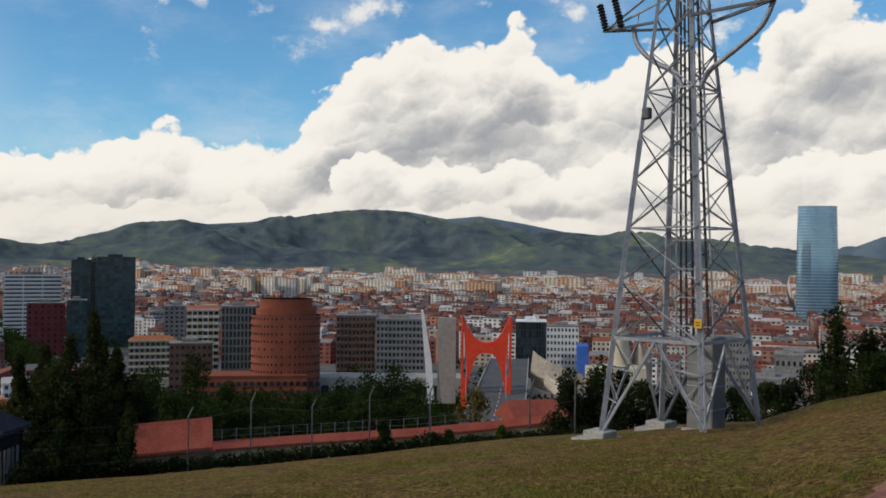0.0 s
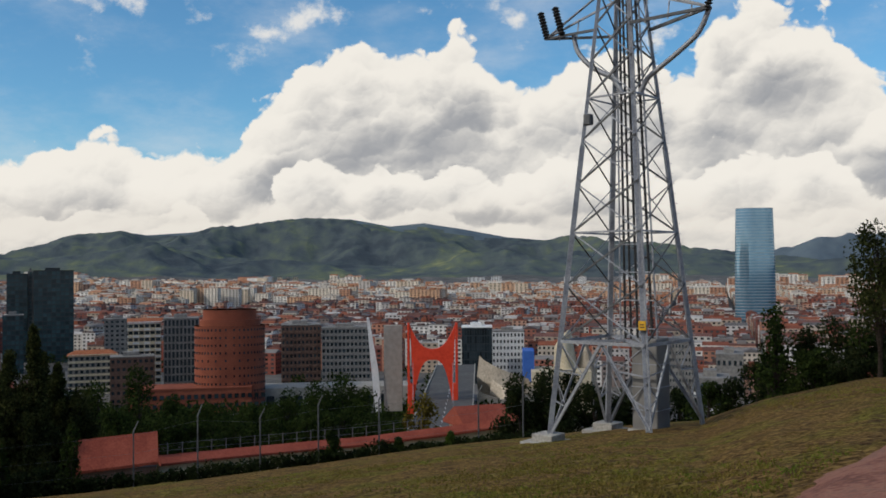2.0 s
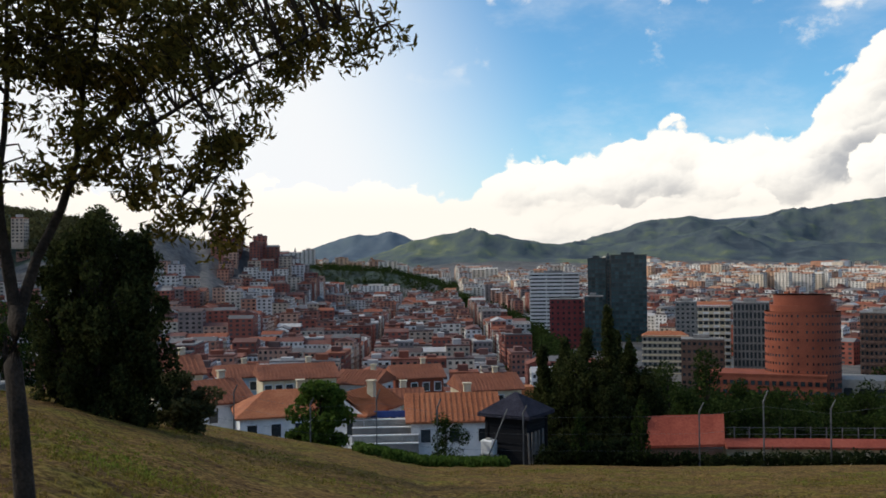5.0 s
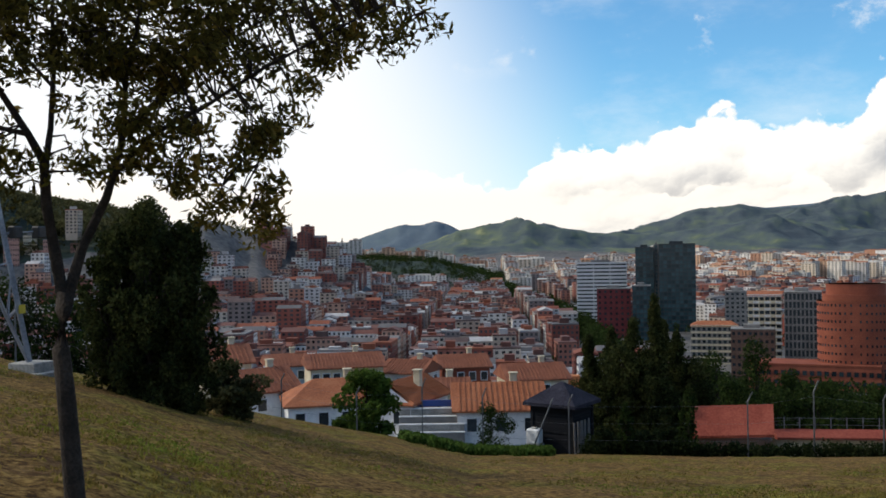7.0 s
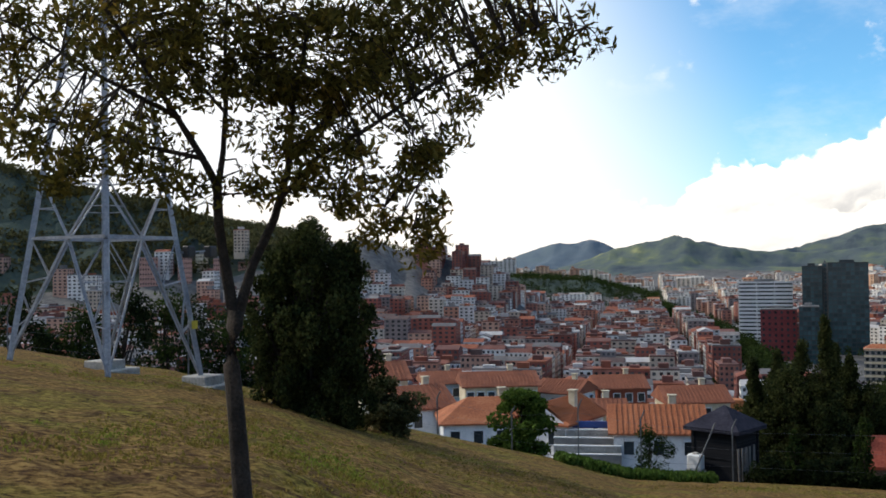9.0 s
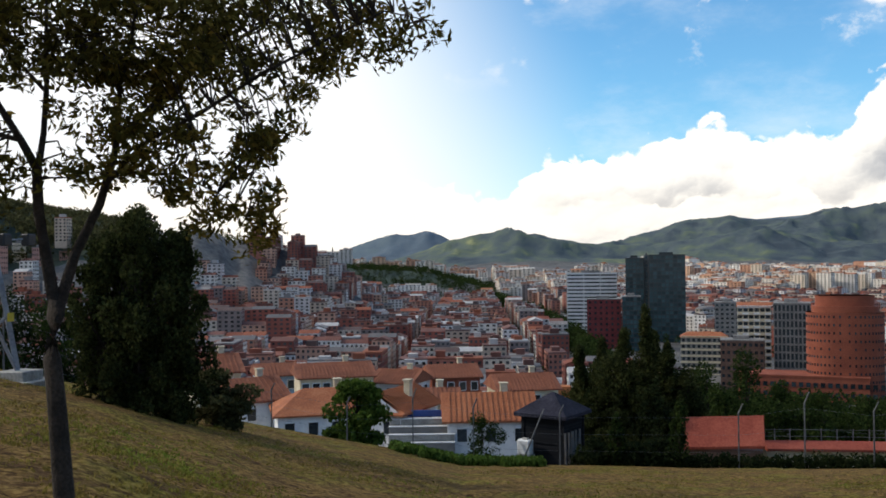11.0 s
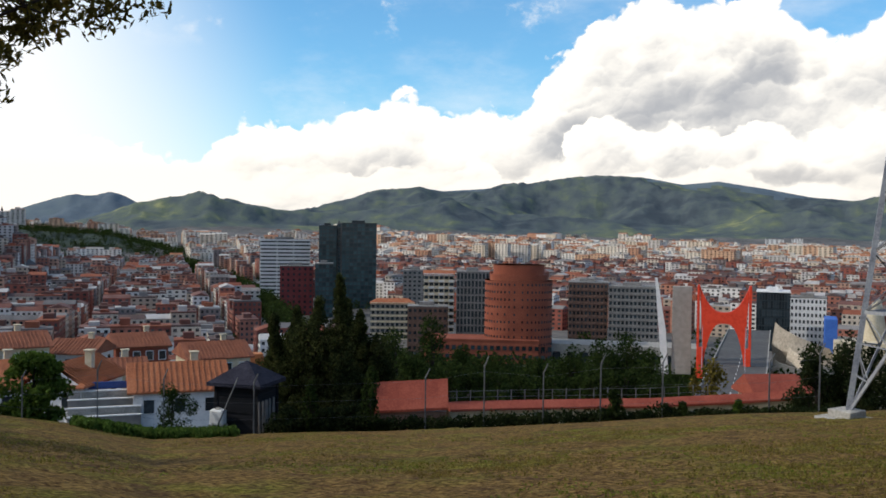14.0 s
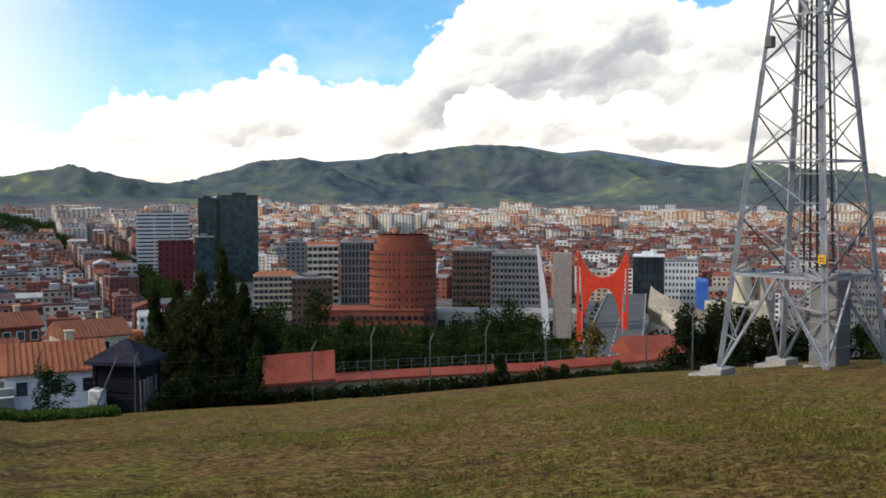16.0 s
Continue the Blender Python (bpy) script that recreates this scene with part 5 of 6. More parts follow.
def museum():
    """Curved metal-clad volumes beside the bridge."""
    root = empty("titanium_museum", facing(6.2, 520, G), "museum of curved titanium-clad volumes and pale stone", "museum")
    rng = random.Random(8)

    def shell(x, y, w, dpt, h, lean, twist, mat, label=""):
        bm = bmesh.new()
        rows = []
        for i in range(11):
            u = i / 10
            row = []
            for k in range(25):
                a = 6.2832 * k / 24
                r = 1 + 0.12 * math.sin(2 * a + twist) + 0.05 * math.sin(3 * a)
                row.append(bm.verts.new((x + lean * u * h + w / 2 * r * math.cos(a + twist * 0.3 * u) * (1 - 0.35 * u * u), y + dpt / 2 * r * math.sin(a + twist * 0.3 * u) * (1 - 0.25 * u), h * u * (1 + 0.16 * math.cos(a + twist)))))
            rows.append(row)
        for i in range(10):
            for k in range(24):
                bm.faces.new((rows[i][k], rows[i][k + 1], rows[i + 1][k + 1], rows[i + 1][k]))
        bm.faces.new(rows[-1][:-1])
        part("metal_shell", bm, mat, root, label, smooth=True)

    def sail(x0, x1, y, h0, h1, bulge):
        """A curved wall of metal that falls from one end to the other."""
        bm = bmesh.new()
        rows = []
        for i in range(17):
            u = i / 16
            x = x0 + (x1 - x0) * u
            yy = y + bulge * math.sin(math.pi * u) * -1
            h = h0 + (h1 - h0) * u ** 0.7
            rows.append([bm.verts.new((x, yy, 0)), bm.verts.new((x - 1.5 * (1 - u), yy - 1.5, h * 0.6)), bm.verts.new((x, yy + 0.5, h)), bm.verts.new((x, yy + 9, h * 0.92)), bm.verts.new((x, yy + 10, 0))])
        for a, b in zip(rows, rows[1:]):
            for k in range(4):
                bm.faces.new((a[k], b[k], b[k + 1], a[k + 1]))
        bm.faces.new(rows[0][::-1])
        bm.faces.new(rows[-1])
        part("metal_sail", bm, TITAN, root)

    D = 520 * radians(1)
    shell(-0.4 * D, 16, 2.4 * D, 16, 17, 0.15, 0.6, TITAN)
    sail(-2.0 * D, 2.0 * D, 8, 30, 15, 6)
    sail(-1.2 * D, 1.6 * D, -6, 19, 9, 8)
    sail(-1.9 * D, 0.4 * D, -14, 13, 8, 5)
    shell(0.5 * D, -4, 1.6 * D, 14, 13, 0.3, 3.2, TITAN)
    shell(3.4 * D, 12, 1.5 * D, 20, 38, -0.08, 1.1, CREAM, "tall curved pale metal volume")
    shell(4.3 * D, 14, 1.2 * D, 18, 31, 0.1, 4.0, TITAN)
    bm = bmesh.new()
    box(bm, 1.1 * D, -6, 0, 4.6 * D, 20, 23, 0.3)
    part("stone_wing", bm, CREAM, root, "pale limestone wing")
    bm = bmesh.new()
    box(bm, 0.6 * D, 4, 0, 1.3 * D, 24, 33, 0.3)
    part("blue_block", bm, material("blue_render", [(0.03, 0.10, 0.38), (0.05, 0.14, 0.46)], scale=0.2), root, "bright blue rendered block")
    bm = bmesh.new()
    box(bm, -1.9 * D, -26, 0, 1.4 * D, -20, 6, 0.3)
    part("terrace_wall", bm, CREAM, root)


museum()

# quay wall and plaza along the far bank
bm = bmesh.new()
box(bm, -90, 0, -10, 40, 26, 10, 0.2)
plaza = empty("riverside_plaza", facing(-4.0, 560, G), "pale grey stone plaza above a quay wall", "plaza", kind="structure")
part("quay_wall", bm, PALECONC, plaza)
ma = box_mesh("arch", -2.2, -0.3, 0, 2.2, 0.3, 5.5, 0.6)
for k in range(14):
    piece("arched_opening", ma, plaza, pose(-80 + k * 8, 0, 0), PANE)
water = raw("river", [polar(-24, 640, G + 0.4), polar(-14, 470, G + 0.4), polar(-2, 400, G + 0.4), polar(12, 380, G + 0.4), polar(12, 470, G + 0.4), polar(-2, 490, G + 0.4), polar(-13, 545, G + 0.4), polar(-23, 720, G + 0.4), polar(-27.4, 1400, G + 0.4), polar(-28.3, 1380, G + 0.4)], [(0, 1, 2, 3, 4, 5, 6, 7, 8, 9)], material("river_water", [(0.02, 0.03, 0.028), (0.035, 0.045, 0.04)], scale=0.05, rough=0.08, spec=0.6))
tagged(water, "dark green river between the banks", "river", kind="structure")


def footbridge():
    root = empty("white_arch_footbridge", facing(-25.9, 1080, G + 3, 35), "slim white arched footbridge over the river", "bridge")
    bm = bmesh.new()
    pts = [Vector((-36 + 6 * k, 0, 9.5 * (1 - ((k - 6) / 6) ** 2))) for k in range(13)]
    tube(bm, pts, [0.55] * 13, 6)
    part("arch", bm, WHITEWALL, root)
    bm = bmesh.new()
    box(bm, -38, -3, -0.8, 38, 3, 0.4, 0.1)
    part("deck", bm, WHITEWALL, root)
    for k in range(1, 12):
        bm = bmesh.new()
        bar(bm, (-36 + 6 * k, 0, 0.4), pts[k], 0.09)
        part("hanger", bm, STEEL, root)


footbridge()


# ---- near houses and the hut ----
def house(az, d, eave_el, wide, deep, wall_h, roof_h, turn, wall, label, rows=2, cols=4, hip=True, end=False):
    z = rise(d, eave_el)
    root = empty("house", facing(az, d, z - wall_h, turn), label, "house", "houses below the slope")
    bm = bmesh.new()
    box(bm, -wide / 2, -deep / 2, -12, wide / 2, deep / 2, wall_h)
    if end:
        v = [bm.verts.new((x, y, zz)) for y in (-deep / 2, deep / 2) for x, zz in ((-wide / 2, wall_h), (wide / 2, wall_h), (0, wall_h + roof_h * 0.92))]
        bm.faces.new(v[:3])
        bm.faces.new(v[3:][::-1])
    part("wall", bm, wall, root)
    bm = bmesh.new()
    gable(bm, -wide / 2, -deep / 2, wide / 2, deep / 2, wall_h + 0.02, roof_h, 0.55, not end, hip=deep * 0.45 if hip else 0.0)
    roof = part("roof", bm, TILES if d < 112 else OLDTILES, root, "weathered orange clay tile roof" if d < 112 else "old dark red clay tile roof")
    # courses of tile
    n = int((wide if not end else deep) / 0.55)
    me = box_mesh("tile_rib", -0.07, 0, 0, 0.07, math.hypot(deep / 2 + 0.4, roof_h) if not end else math.hypot(wide / 2 + 0.4, roof_h), 0.09)
    if not hip:
        for k in range(n):
            if end:
                ang = math.degrees(math.atan2(roof_h, wide / 2 + 0.55))
                y = -deep / 2 + (k + 0.5) * deep / n
                for s in (-1, 1):
                    piece("tile_rib", me, roof, pose(s * (wide / 2 + 0.5), y, wall_h + 0.05) @ pose(0, 0, 0, 0, 0, 90 * s) @ pose(0, 0, 0, ang, 0, 0), TILES if d < 112 else OLDTILES)
            else:
                ang = math.degrees(math.atan2(roof_h, deep / 2 + 0.55))
                x = -wide / 2 + (k + 0.5) * wide / n
                piece("tile_rib", me, roof, pose(x, -deep / 2 - 0.5, wall_h + 0.05, ang, 0, 0), TILES if d < 112 else OLDTILES)
    ch = bmesh.new()
    box(ch, wide * 0.15, 0.2, wall_h + roof_h * 0.3, wide * 0.15 + 0.8, 0.9, wall_h + roof_h + 0.8, 0.05)
    box(ch, wide * 0.15 - 0.1, 0.1, wall_h + roof_h + 0.8, wide * 0.15 + 0.9, 1.0, wall_h + roof_h + 0.95, 0.02)
    part("chimney", ch, CREAM, root)
    fw, fh = wide / cols, 2.8
    fr = box_mesh("frame", -0.62, -0.10, -0.78, 0.62, 0.05, 0.78, 0.02)
    pn = box_mesh("pane", -0.5, -0.13, -0.66, 0.5, 0.0, 0.66)
    for i in range(rows):
        for j in range(cols):
            w = piece("window", fr, root, pose(-wide / 2 + (j + 0.5) * fw, -deep / 2, wall_h - 1.5 - i * fh), WHITEWALL)
            piece("pane", pn, w, pose(0, 0, 0), PANE)
    for i in range(rows):
        for j in range(2):
            w = piece("window", fr, root, pose(wide / 2, -deep / 4 + j * deep / 2, wall_h - 1.5 - i * fh, 0, 0, 90), WHITEWALL)
            piece("pane", pn, w, pose(0, 0, 0), PANE)
    return root


house(-40.3, 108, -8.75, 10.0, 8, 6, 2.3, 6, WHITEWALL, "white rendered house with orange clay tile roof")
house(-35.9, 107, -8.75, 6.0, 9, 6, 2.1, -28, WHITEWALL, "white rendered gable-ended house with orange tiles", 2, 2, hip=False, end=True)
house(-30.4, 104, -9.25, 9.0, 8, 5, 2.4, 4, WHITEWALL, "white house with broad orange tile roof behind shrubs", 1, 3, hip=False)
house(-44.4, 116, -7.9, 6.0, 9, 7, 2.2, 20, WHITEWALL, "tall white house with orange tile roof", 2, 2, hip=False)
house(-46.6, 128, -6.3, 6.0, 8, 7, 2.0, 10, CREAM, "cream house with orange tile roof", 2, 2, hip=False)
house(-39.6, 150, -6.75, 11.0, 9, 8, 1.8, 8, CREAM, "cream apartment house with many windows and tile roof", 2, 7, hip=False)
house(-43.0, 160, -6.6, 6.0, 8, 8, 1.6, 8, material("pale_blue_render", [(0.22, 0.33, 0.46), (0.30, 0.42, 0.55)], scale=0.3), "pale blue house with tile roof", 2, 3, hip=False)
house(-35.6, 158, -7.2, 7.0, 8, 6, 1.8, -25, WHITEWALL, "white stepped house with small tile roofs", 2, 3, hip=False)
house(-32.6, 165, -6.9, 8.0, 9, 6, 1.8, 12, BRICKRED, "red brick house with arched windows", 2, 4, hip=False)
house(-28.4, 150, -7.6, 9.0, 9, 6, 2.0, 15, CREAM, "cream house with orange tile roof", 1, 4, hip=False)
house(-33.9, 125, -8.3, 7.0, 6, 5, 1.4, 5, CREAM, "low house with orange tile roof", 1, 3, hip=False)


def sunken_street():
    root = empty("retaining_wall", facing(-33.9, 98, rise(98, -10.9)), "pale banded retaining wall beside a sunken street", "wall", kind="structure")
    for k in range(4):
        bm = bmesh.new()
        box(bm, -4.2, 1.2 * k, -8, 2.6, 1.2 * k + 1.2, 0.62 * k, 0.03)
        part("step_wall", bm, CONCRETE if k % 2 else GREYWALL, root)
        bm = bmesh.new()
        box(bm, -4.25, 1.2 * k - 0.05, 0.62 * k, 2.65, 1.2 * k + 0.25, 0.62 * k + 0.12, 0.02)
        part("coping", bm, WHITEWALL, root)
    bm = bmesh.new()
    box(bm, -4.2, 4.9, 1.9, 2.6, 5.1, 2.6, 0.02)
    part("fascia", bm, material("blue_fascia", [(0.03, 0.06, 0.20), (0.05, 0.09, 0.28)], scale=0.5), root, "dark blue sheet fascia")


sunken_street()


def hut():
    d = 50.5
    root = empty("timber_hut", facing(-26.5, d, land(-26.0, 47) - 0.5, -28), "small dark timber hut with grey hipped roof and open side", "hut")
    zb = 0.0
    h = rise(d, -9.05) - (land(-26.0, 47) - 0.5)
    w, dp = 2.3, 2.2
    for x in (-w / 2, w / 2):
        for y in (-dp / 2, dp / 2):
            bm = bmesh.new()
            box(bm, x - 0.08, y - 0.08, -1, x + 0.08, y + 0.08, h, 0.01)
            part("post", bm, SHADEWOOD, root)
    me = box_mesh("board", -0.075, -0.02, -0.8, 0.075, 0.02, h)
    for k in range(15):
        piece("board", me, root, pose(w / 2, -dp / 2 + 0.08 + k * 0.15, 0, 0, 0, 90), SHADEWOOD)
        piece("board", me, root, pose(-w / 2 + 0.08 + k * 0.15, dp / 2, 0), SHADEWOOD)
    # front boards added as a dark stand-in for the shaded open interior
    mf = box_mesh("board", -0.075, -0.02, -0.8, 0.075, 0.02, h * 0.96)
    for k in range(15):
        piece("board", mf, root, pose(-w / 2 + 0.08 + k * 0.15, -dp / 2, 0), SHADEWOOD)
        if k > 9:
            piece("board", me, root, pose(-w / 2, -dp / 2 + 0.08 + k * 0.15, 0, 0, 0, 90), SHADEWOOD)
    bm = bmesh.new()
    gable(bm, -w / 2, -dp / 2, w / 2, dp / 2, h, rise(d, -7.95) - rise(d, -9.05), 0.36, True, hip=w / 2 + 0.3)
    part("roof", bm, SLATE, root, "grey felted hipped roof")
    paling = box_mesh("paling", -0.05, -0.02, -0.8, 0.05, 0.02, 1.75)
    for k in range(7):
        piece("paling", paling, root, pose(w / 2 + 0.35 + 0.03 * (k % 2), -dp / 2 - 0.35 + k * 0.27, 0, 0, 2 * (k % 3 - 1), 62), WEATHERED)
    bm = bmesh.new()
    bar(bm, (-w / 2, -dp / 2 - 0.03, h * 0.42), (w / 2, -dp / 2 - 0.03, h * 0.42), 0.05)
    part("rail", bm, SHADEWOOD, root)
    tank = empty("water_tank", root.matrix_basis @ pose(-0.75, -1.6, h * 0.2), "white plastic box standing beside the hut", "tank")
    bm = bmesh.new()
    box(bm, -0.36, -0.26, 0, 0.36, 0.26, 0.75, 0.06)
    part("body", bm, WHITEWALL, tank)
    bm = bmesh.new()
    box(bm, -0.15, -0.12, 0.75, 0.15, 0.12, 0.83, 0.03)
    part("lid", bm, CONCRETE, tank)
    bm = bmesh.new()
    box(bm, -0.4, -0.28, -1.5, 0.4, 0.28, 0)
    part("stand", bm, CONCRETE, tank)
    prop = empty("leaning_pole", root.matrix_basis, "weathered grey pole leaning against the hut", "pole")
    bm = bmesh.new()
    tube(bm, [(-0.9, -2.6, -0.9), (0.35, -1.62, h + 0.35)], [0.045, 0.035], 7)
    part("pole", bm, DARKSTEEL, prop)


hut()


def low_buildings():
    # shed with a red roof plane facing the slope
    shed = empty("red_roofed_shed", facing(-16.85, 57, rise(57, -10.75)), "low shed with a plain red sheet roof", "shed")
    w = 57 * radians(4.55)
    bm = bmesh.new()
    v = [bm.verts.new(p) for p in ((-w / 2, -0.6, -0.1), (w / 2, -0.6, 0.15), (w / 2, 0.9, 1.62), (-w / 2, 0.9, 1.36), (-w / 2, -0.6, -0.25), (w / 2, -0.6, 0.0), (w / 2, 0.9, 1.47), (-w / 2, 0.9, 1.21))]
    for f in ((0, 1, 2, 3), (7, 6, 5, 4), (0, 4, 5, 1), (1, 5, 6, 2), (2, 6, 7, 3), (3, 7, 4, 0)):
        bm.faces.new([v[i] for i in f])
    part("roof", bm, REDROOF, shed, "plain red sheet roof")
    bm = bmesh.new()
    box(bm, -w / 2 + 0.1, -0.45, -5, w / 2 - 0.1, 0.75, -0.15)
    part("wall", bm, BROWNWALL, shed)
    # long wall with red tiled coping
    az = np.linspace(-14.6, 5.7, 26)
    el = [along([(-14.6, -10.7), (-8.1, -10.4), (-2.7, -10.1), (2.0, -9.6), (5.7, -9.1)], a) for a in az]
    wall = empty("boundary_wall", pose(0, 0, 0), "long boundary wall with red tiled coping", "wall")
    me = None
    for i in range(len(az) - 1):
        d0, d1 = 59 + 0.25 * (az[i] + 14.6), 59 + 0.25 * (az[i + 1] + 14.6)
        p0, p1 = polar(az[i], d0, rise(d0, el[i])), polar(az[i + 1], d1, rise(d1, el[i + 1]))
        t = (p1 - p0).normalized()
        nrm = Vector((t.y, -t.x, 0)).normalized()
        if nrm.y > 0:
            nrm = -nrm
        bm = bmesh.new()
        r = []
        for p in (p0, p1):
            r.append([bm.verts.new(p + nrm * o + Vector((0, 0, z))) for o, z in ((0.75, -0.16), (0.75, -0.02), (0.0, 0.34), (-0.75, 0.05), (-0.75, -0.16))])
        for k in range(5):
            m = (k + 1) % 5
            bm.faces.new((r[0][k], r[0][m], r[1][m], r[1][k]))
        bm.faces.new(r[0][::-1])
        bm.faces.new(r[1])
        part("coping", bm, REDROOF, wall, "red tiled coping")
        bm = bmesh.new()
        r = []
        for p in (p0, p1):
            r.append([bm.verts.new(p + nrm * o + Vector((0, 0, z))) for o, z in ((0.5, -6), (0.5, -0.15), (-0.5, -0.15), (-0.5, -6))])
        for k in range(4):
            m = (k + 1) % 4
            bm.faces.new((r[0][k], r[0][m], r[1][m], r[1][k]))
        part("wall_panel", bm, CREAM, wall)
        # railing behind
        if i < 20:
            for q in (0.35, 0.75):
                bm = bmesh.new()
                bar(bm, p0 - nrm * 1.2 + Vector((0, 0, q)), p1 - nrm * 1.2 + Vector((0, 0, q)), 0.016)
                part("rail", bm, DARKSTEEL, wall)
            bm = bmesh.new()
            bar(bm, p0 - nrm * 1.2 + Vector((0, 0, -1)), p0 - nrm * 1.2 + Vector((0, 0, 0.8)), 0.04)
            part("rail_post", bm, DARKSTEEL, wall)
    # gabled outbuilding at its end
    d = 68
    out = empty("red_roofed_outbuilding", facing(4.3, d, rise(d, -9.0), 24), "cream outbuilding with a red tiled roof", "outbuilding")
    bm = bmesh.new()
    box(bm, -1.9, -1.7, -5, 1.9, 1.7, 0)
    part("wall", bm, CREAM, out)
    bm = bmesh.new()
    gable(bm, -1.9, -1.7, 1.9, 1.7, 0.02, 1.15, 0.35, True)
    part("roof", bm, REDROOF, out)
    bm = bmesh.new()
    box(bm, -0.5, -1.74, -2.2, 0.4, -1.68, -0.2)
    part("door", bm, BROWNWALL, out)


REDROOF = material("red_roof_sheet", [(0.17, 0.032, 0.018), (0.235, 0.050, 0.030), (0.28, 0.072, 0.045)], scale=0.9, rough=0.8, bump=0.2, fine=10)
low_buildings()


def fence():
    """Bent-topped steel posts with wires along the edge of the grass."""
    root = empty("wire_fence", pose(0, 0, 0), "steel post and wire fence along the slope edge", "fence")
    posts = [(-43.1, -7.2), (-38.7, -8.1), (-34.8, -7.7), (-31.2, -8.3), (-26.1, -8.7), (-15.95, -8.42), (-12.43, -7.64), (-8.9, -8.0), (-5.53, -7.33), (-1.96, -7.13), (3.95, -6.85), (6.6, -6.13), (-47.1, -5.9), (-57.5, -2.3), (-67.0, -1.6), (-69.0, -1.2)]
    tops = []
    for az, el in sorted(posts):
        d = 48.0 if az > -45 else 44.0
        base = polar(az, d, land(az, min(d, 47)) - 0.5)
        top = polar(az, d, rise(d, el))
        h = top.z - base.z
        bm = bmesh.new()
        out = polar(az, 1) .normalized()
        tube(bm, [base, base + Vector((0, 0, h * 0.86)), top + Vector((0.22, 0, 0))], [0.045, 0.042, 0.03], 6)
        part("post", bm, DARKSTEEL, root)
        tops.append((base, h))
    for k in range(len(tops) - 1):
        (b0, h0), (b1, h1) = tops[k], tops[k + 1]
        if (b1 - b0).length > 9:
            continue
        for f in (0.3, 0.55, 0.8):
            bm = bmesh.new()
            bar(bm, b0 + Vector((0, 0, h0 * f)), b1 + Vector((0, 0, h1 * f)), 0.005)
            part("wire", bm, DARKSTEEL, root)


fence()


# ---- the city ----
def city():
    rng = np.random.default_rng(4)
    walls, roofs, panes, walls2, roofs2 = ([], []), ([], []), ([], []), ([], []), ([], [])

    def add(store, quadverts, faces):
        v, f = store
        n = len(v)
        v.extend(quadverts)
        f.extend([tuple(n + i for i in q) for q in faces])

    keep_out = [(-26.3, -18.3, 560, 1010), (-20, -11, 380, 770), (-12.8, 7.6, 300, 720), (6, 12.5, 380, 640), (14.4, 22, 180, 600), (18.8, 21.4, 1180, 1420), (-12.8, 20, 0, 600), (12, 60, 0, 420)]
    made = 0
    near = []

    def one(x, y, w, dp, h, rot, zb, kind, win):
        c, s = math.cos(rot), math.sin(rot)
        P = lambda a, b, z: (x + a * c - b * s, y + a * s + b * c, z)
        W, D = w / 2, dp / 2
        base = [P(-W, -D, zb - 6), P(W, -D, zb - 6), P(W, D, zb - 6), P(-W, D, zb - 6)]
        top = [P(-W, -D, zb + h), P(W, -D, zb + h), P(W, D, zb + h), P(-W, D, zb + h)]
        bf = [(0, 1, 5, 4), (1, 2, 6, 5), (2, 3, 7, 6), (3, 0, 4, 7), (4, 5, 6, 7)]
        o = 0.2
        z = zb + h + 0.05
        if kind == 0:
            e = [P(-W - o, -D - o, z), P(W + o, -D - o, z), P(W + o, D + o, z), P(-W - o, D + o, z)]
            hp = 0.0
            r = [P(-W + hp, 0, z + D * 0.32 + 0.4), P(W - hp, 0, z + D * 0.32 + 0.4)]
            rv, rf = e + r, [(0, 1, 5, 4), (2, 3, 4, 5), (1, 2, 5), (3, 0, 4), (3, 2, 1, 0)]
        else:
            b2 = [P(-W, -D, z), P(W, -D, z), P(W, D, z), P(-W, D, z)]
            t2 = [P(-W, -D, z + 0.9), P(W, -D, z + 0.9), P(W, D, z + 0.9), P(-W, D, z + 0.9)]
            k = [P(-W * .4, -D * .4, z + 0.9), P(W * .3, -D * .4, z + 0.9), P(W * .3, D * .5, z + 0.9), P(-W * .4, D * .5, z + 0.9)]
            k2 = [(a, b, q + rng.uniform(1.2, 3.6)) for a, b, q in k[:1]]
            k2 = [(a, b, k2[0][2]) for a, b, q in k]
            rv, rf = b2 + t2 + k + k2, [tuple(i for i in f) for f in bf] + [tuple(i + 8 for i in f) for f in bf]
        wv, wf = base + top, bf
        pv, pf = [], []
        if win:
            fl = max(2, int(h / 3.1))
            for sx, sy, length, ax in ((0, -1, w, 0), (0, 1, w, 0), (1, 0, dp, 1), (-1, 0, dp, 1)):
                if (sx * c - sy * s) * x + (sx * s + sy * c) * y > 0:
                    continue
                n = max(2, int(length / win))
                for i in range(fl):
                    for j in range(n):
                        a0 = -length / 2 + (j + 0.26) * length / n
                        a1 = -length / 2 + (j + 0.74) * length / n
                        z0, z1 = zb + h * (i + 0.25) / fl, zb + h * (i + 0.75) / fl
                        if ax == 0:
                            q = [(a0, sy * (D + 0.08)), (a1, sy * (D + 0.08))]
                        else:
                            q = [(sx * (W + 0.08), a0), (sx * (W + 0.08), a1)]
                        m = len(pv)
                        pv += [P(*q[0], z0), P(*q[1], z0), P(*q[1], z1), P(*q[0], z1)]
                        pf.append((m, m + 1, m + 2, m + 3) if sx >= 0 else (m + 3, m + 2, m + 1, m))
        return wv, wf, rv, rf, pv, pf

    def park_land(az, d, x, y):
        return 1640 < d < 2010 and -47 < az < -30

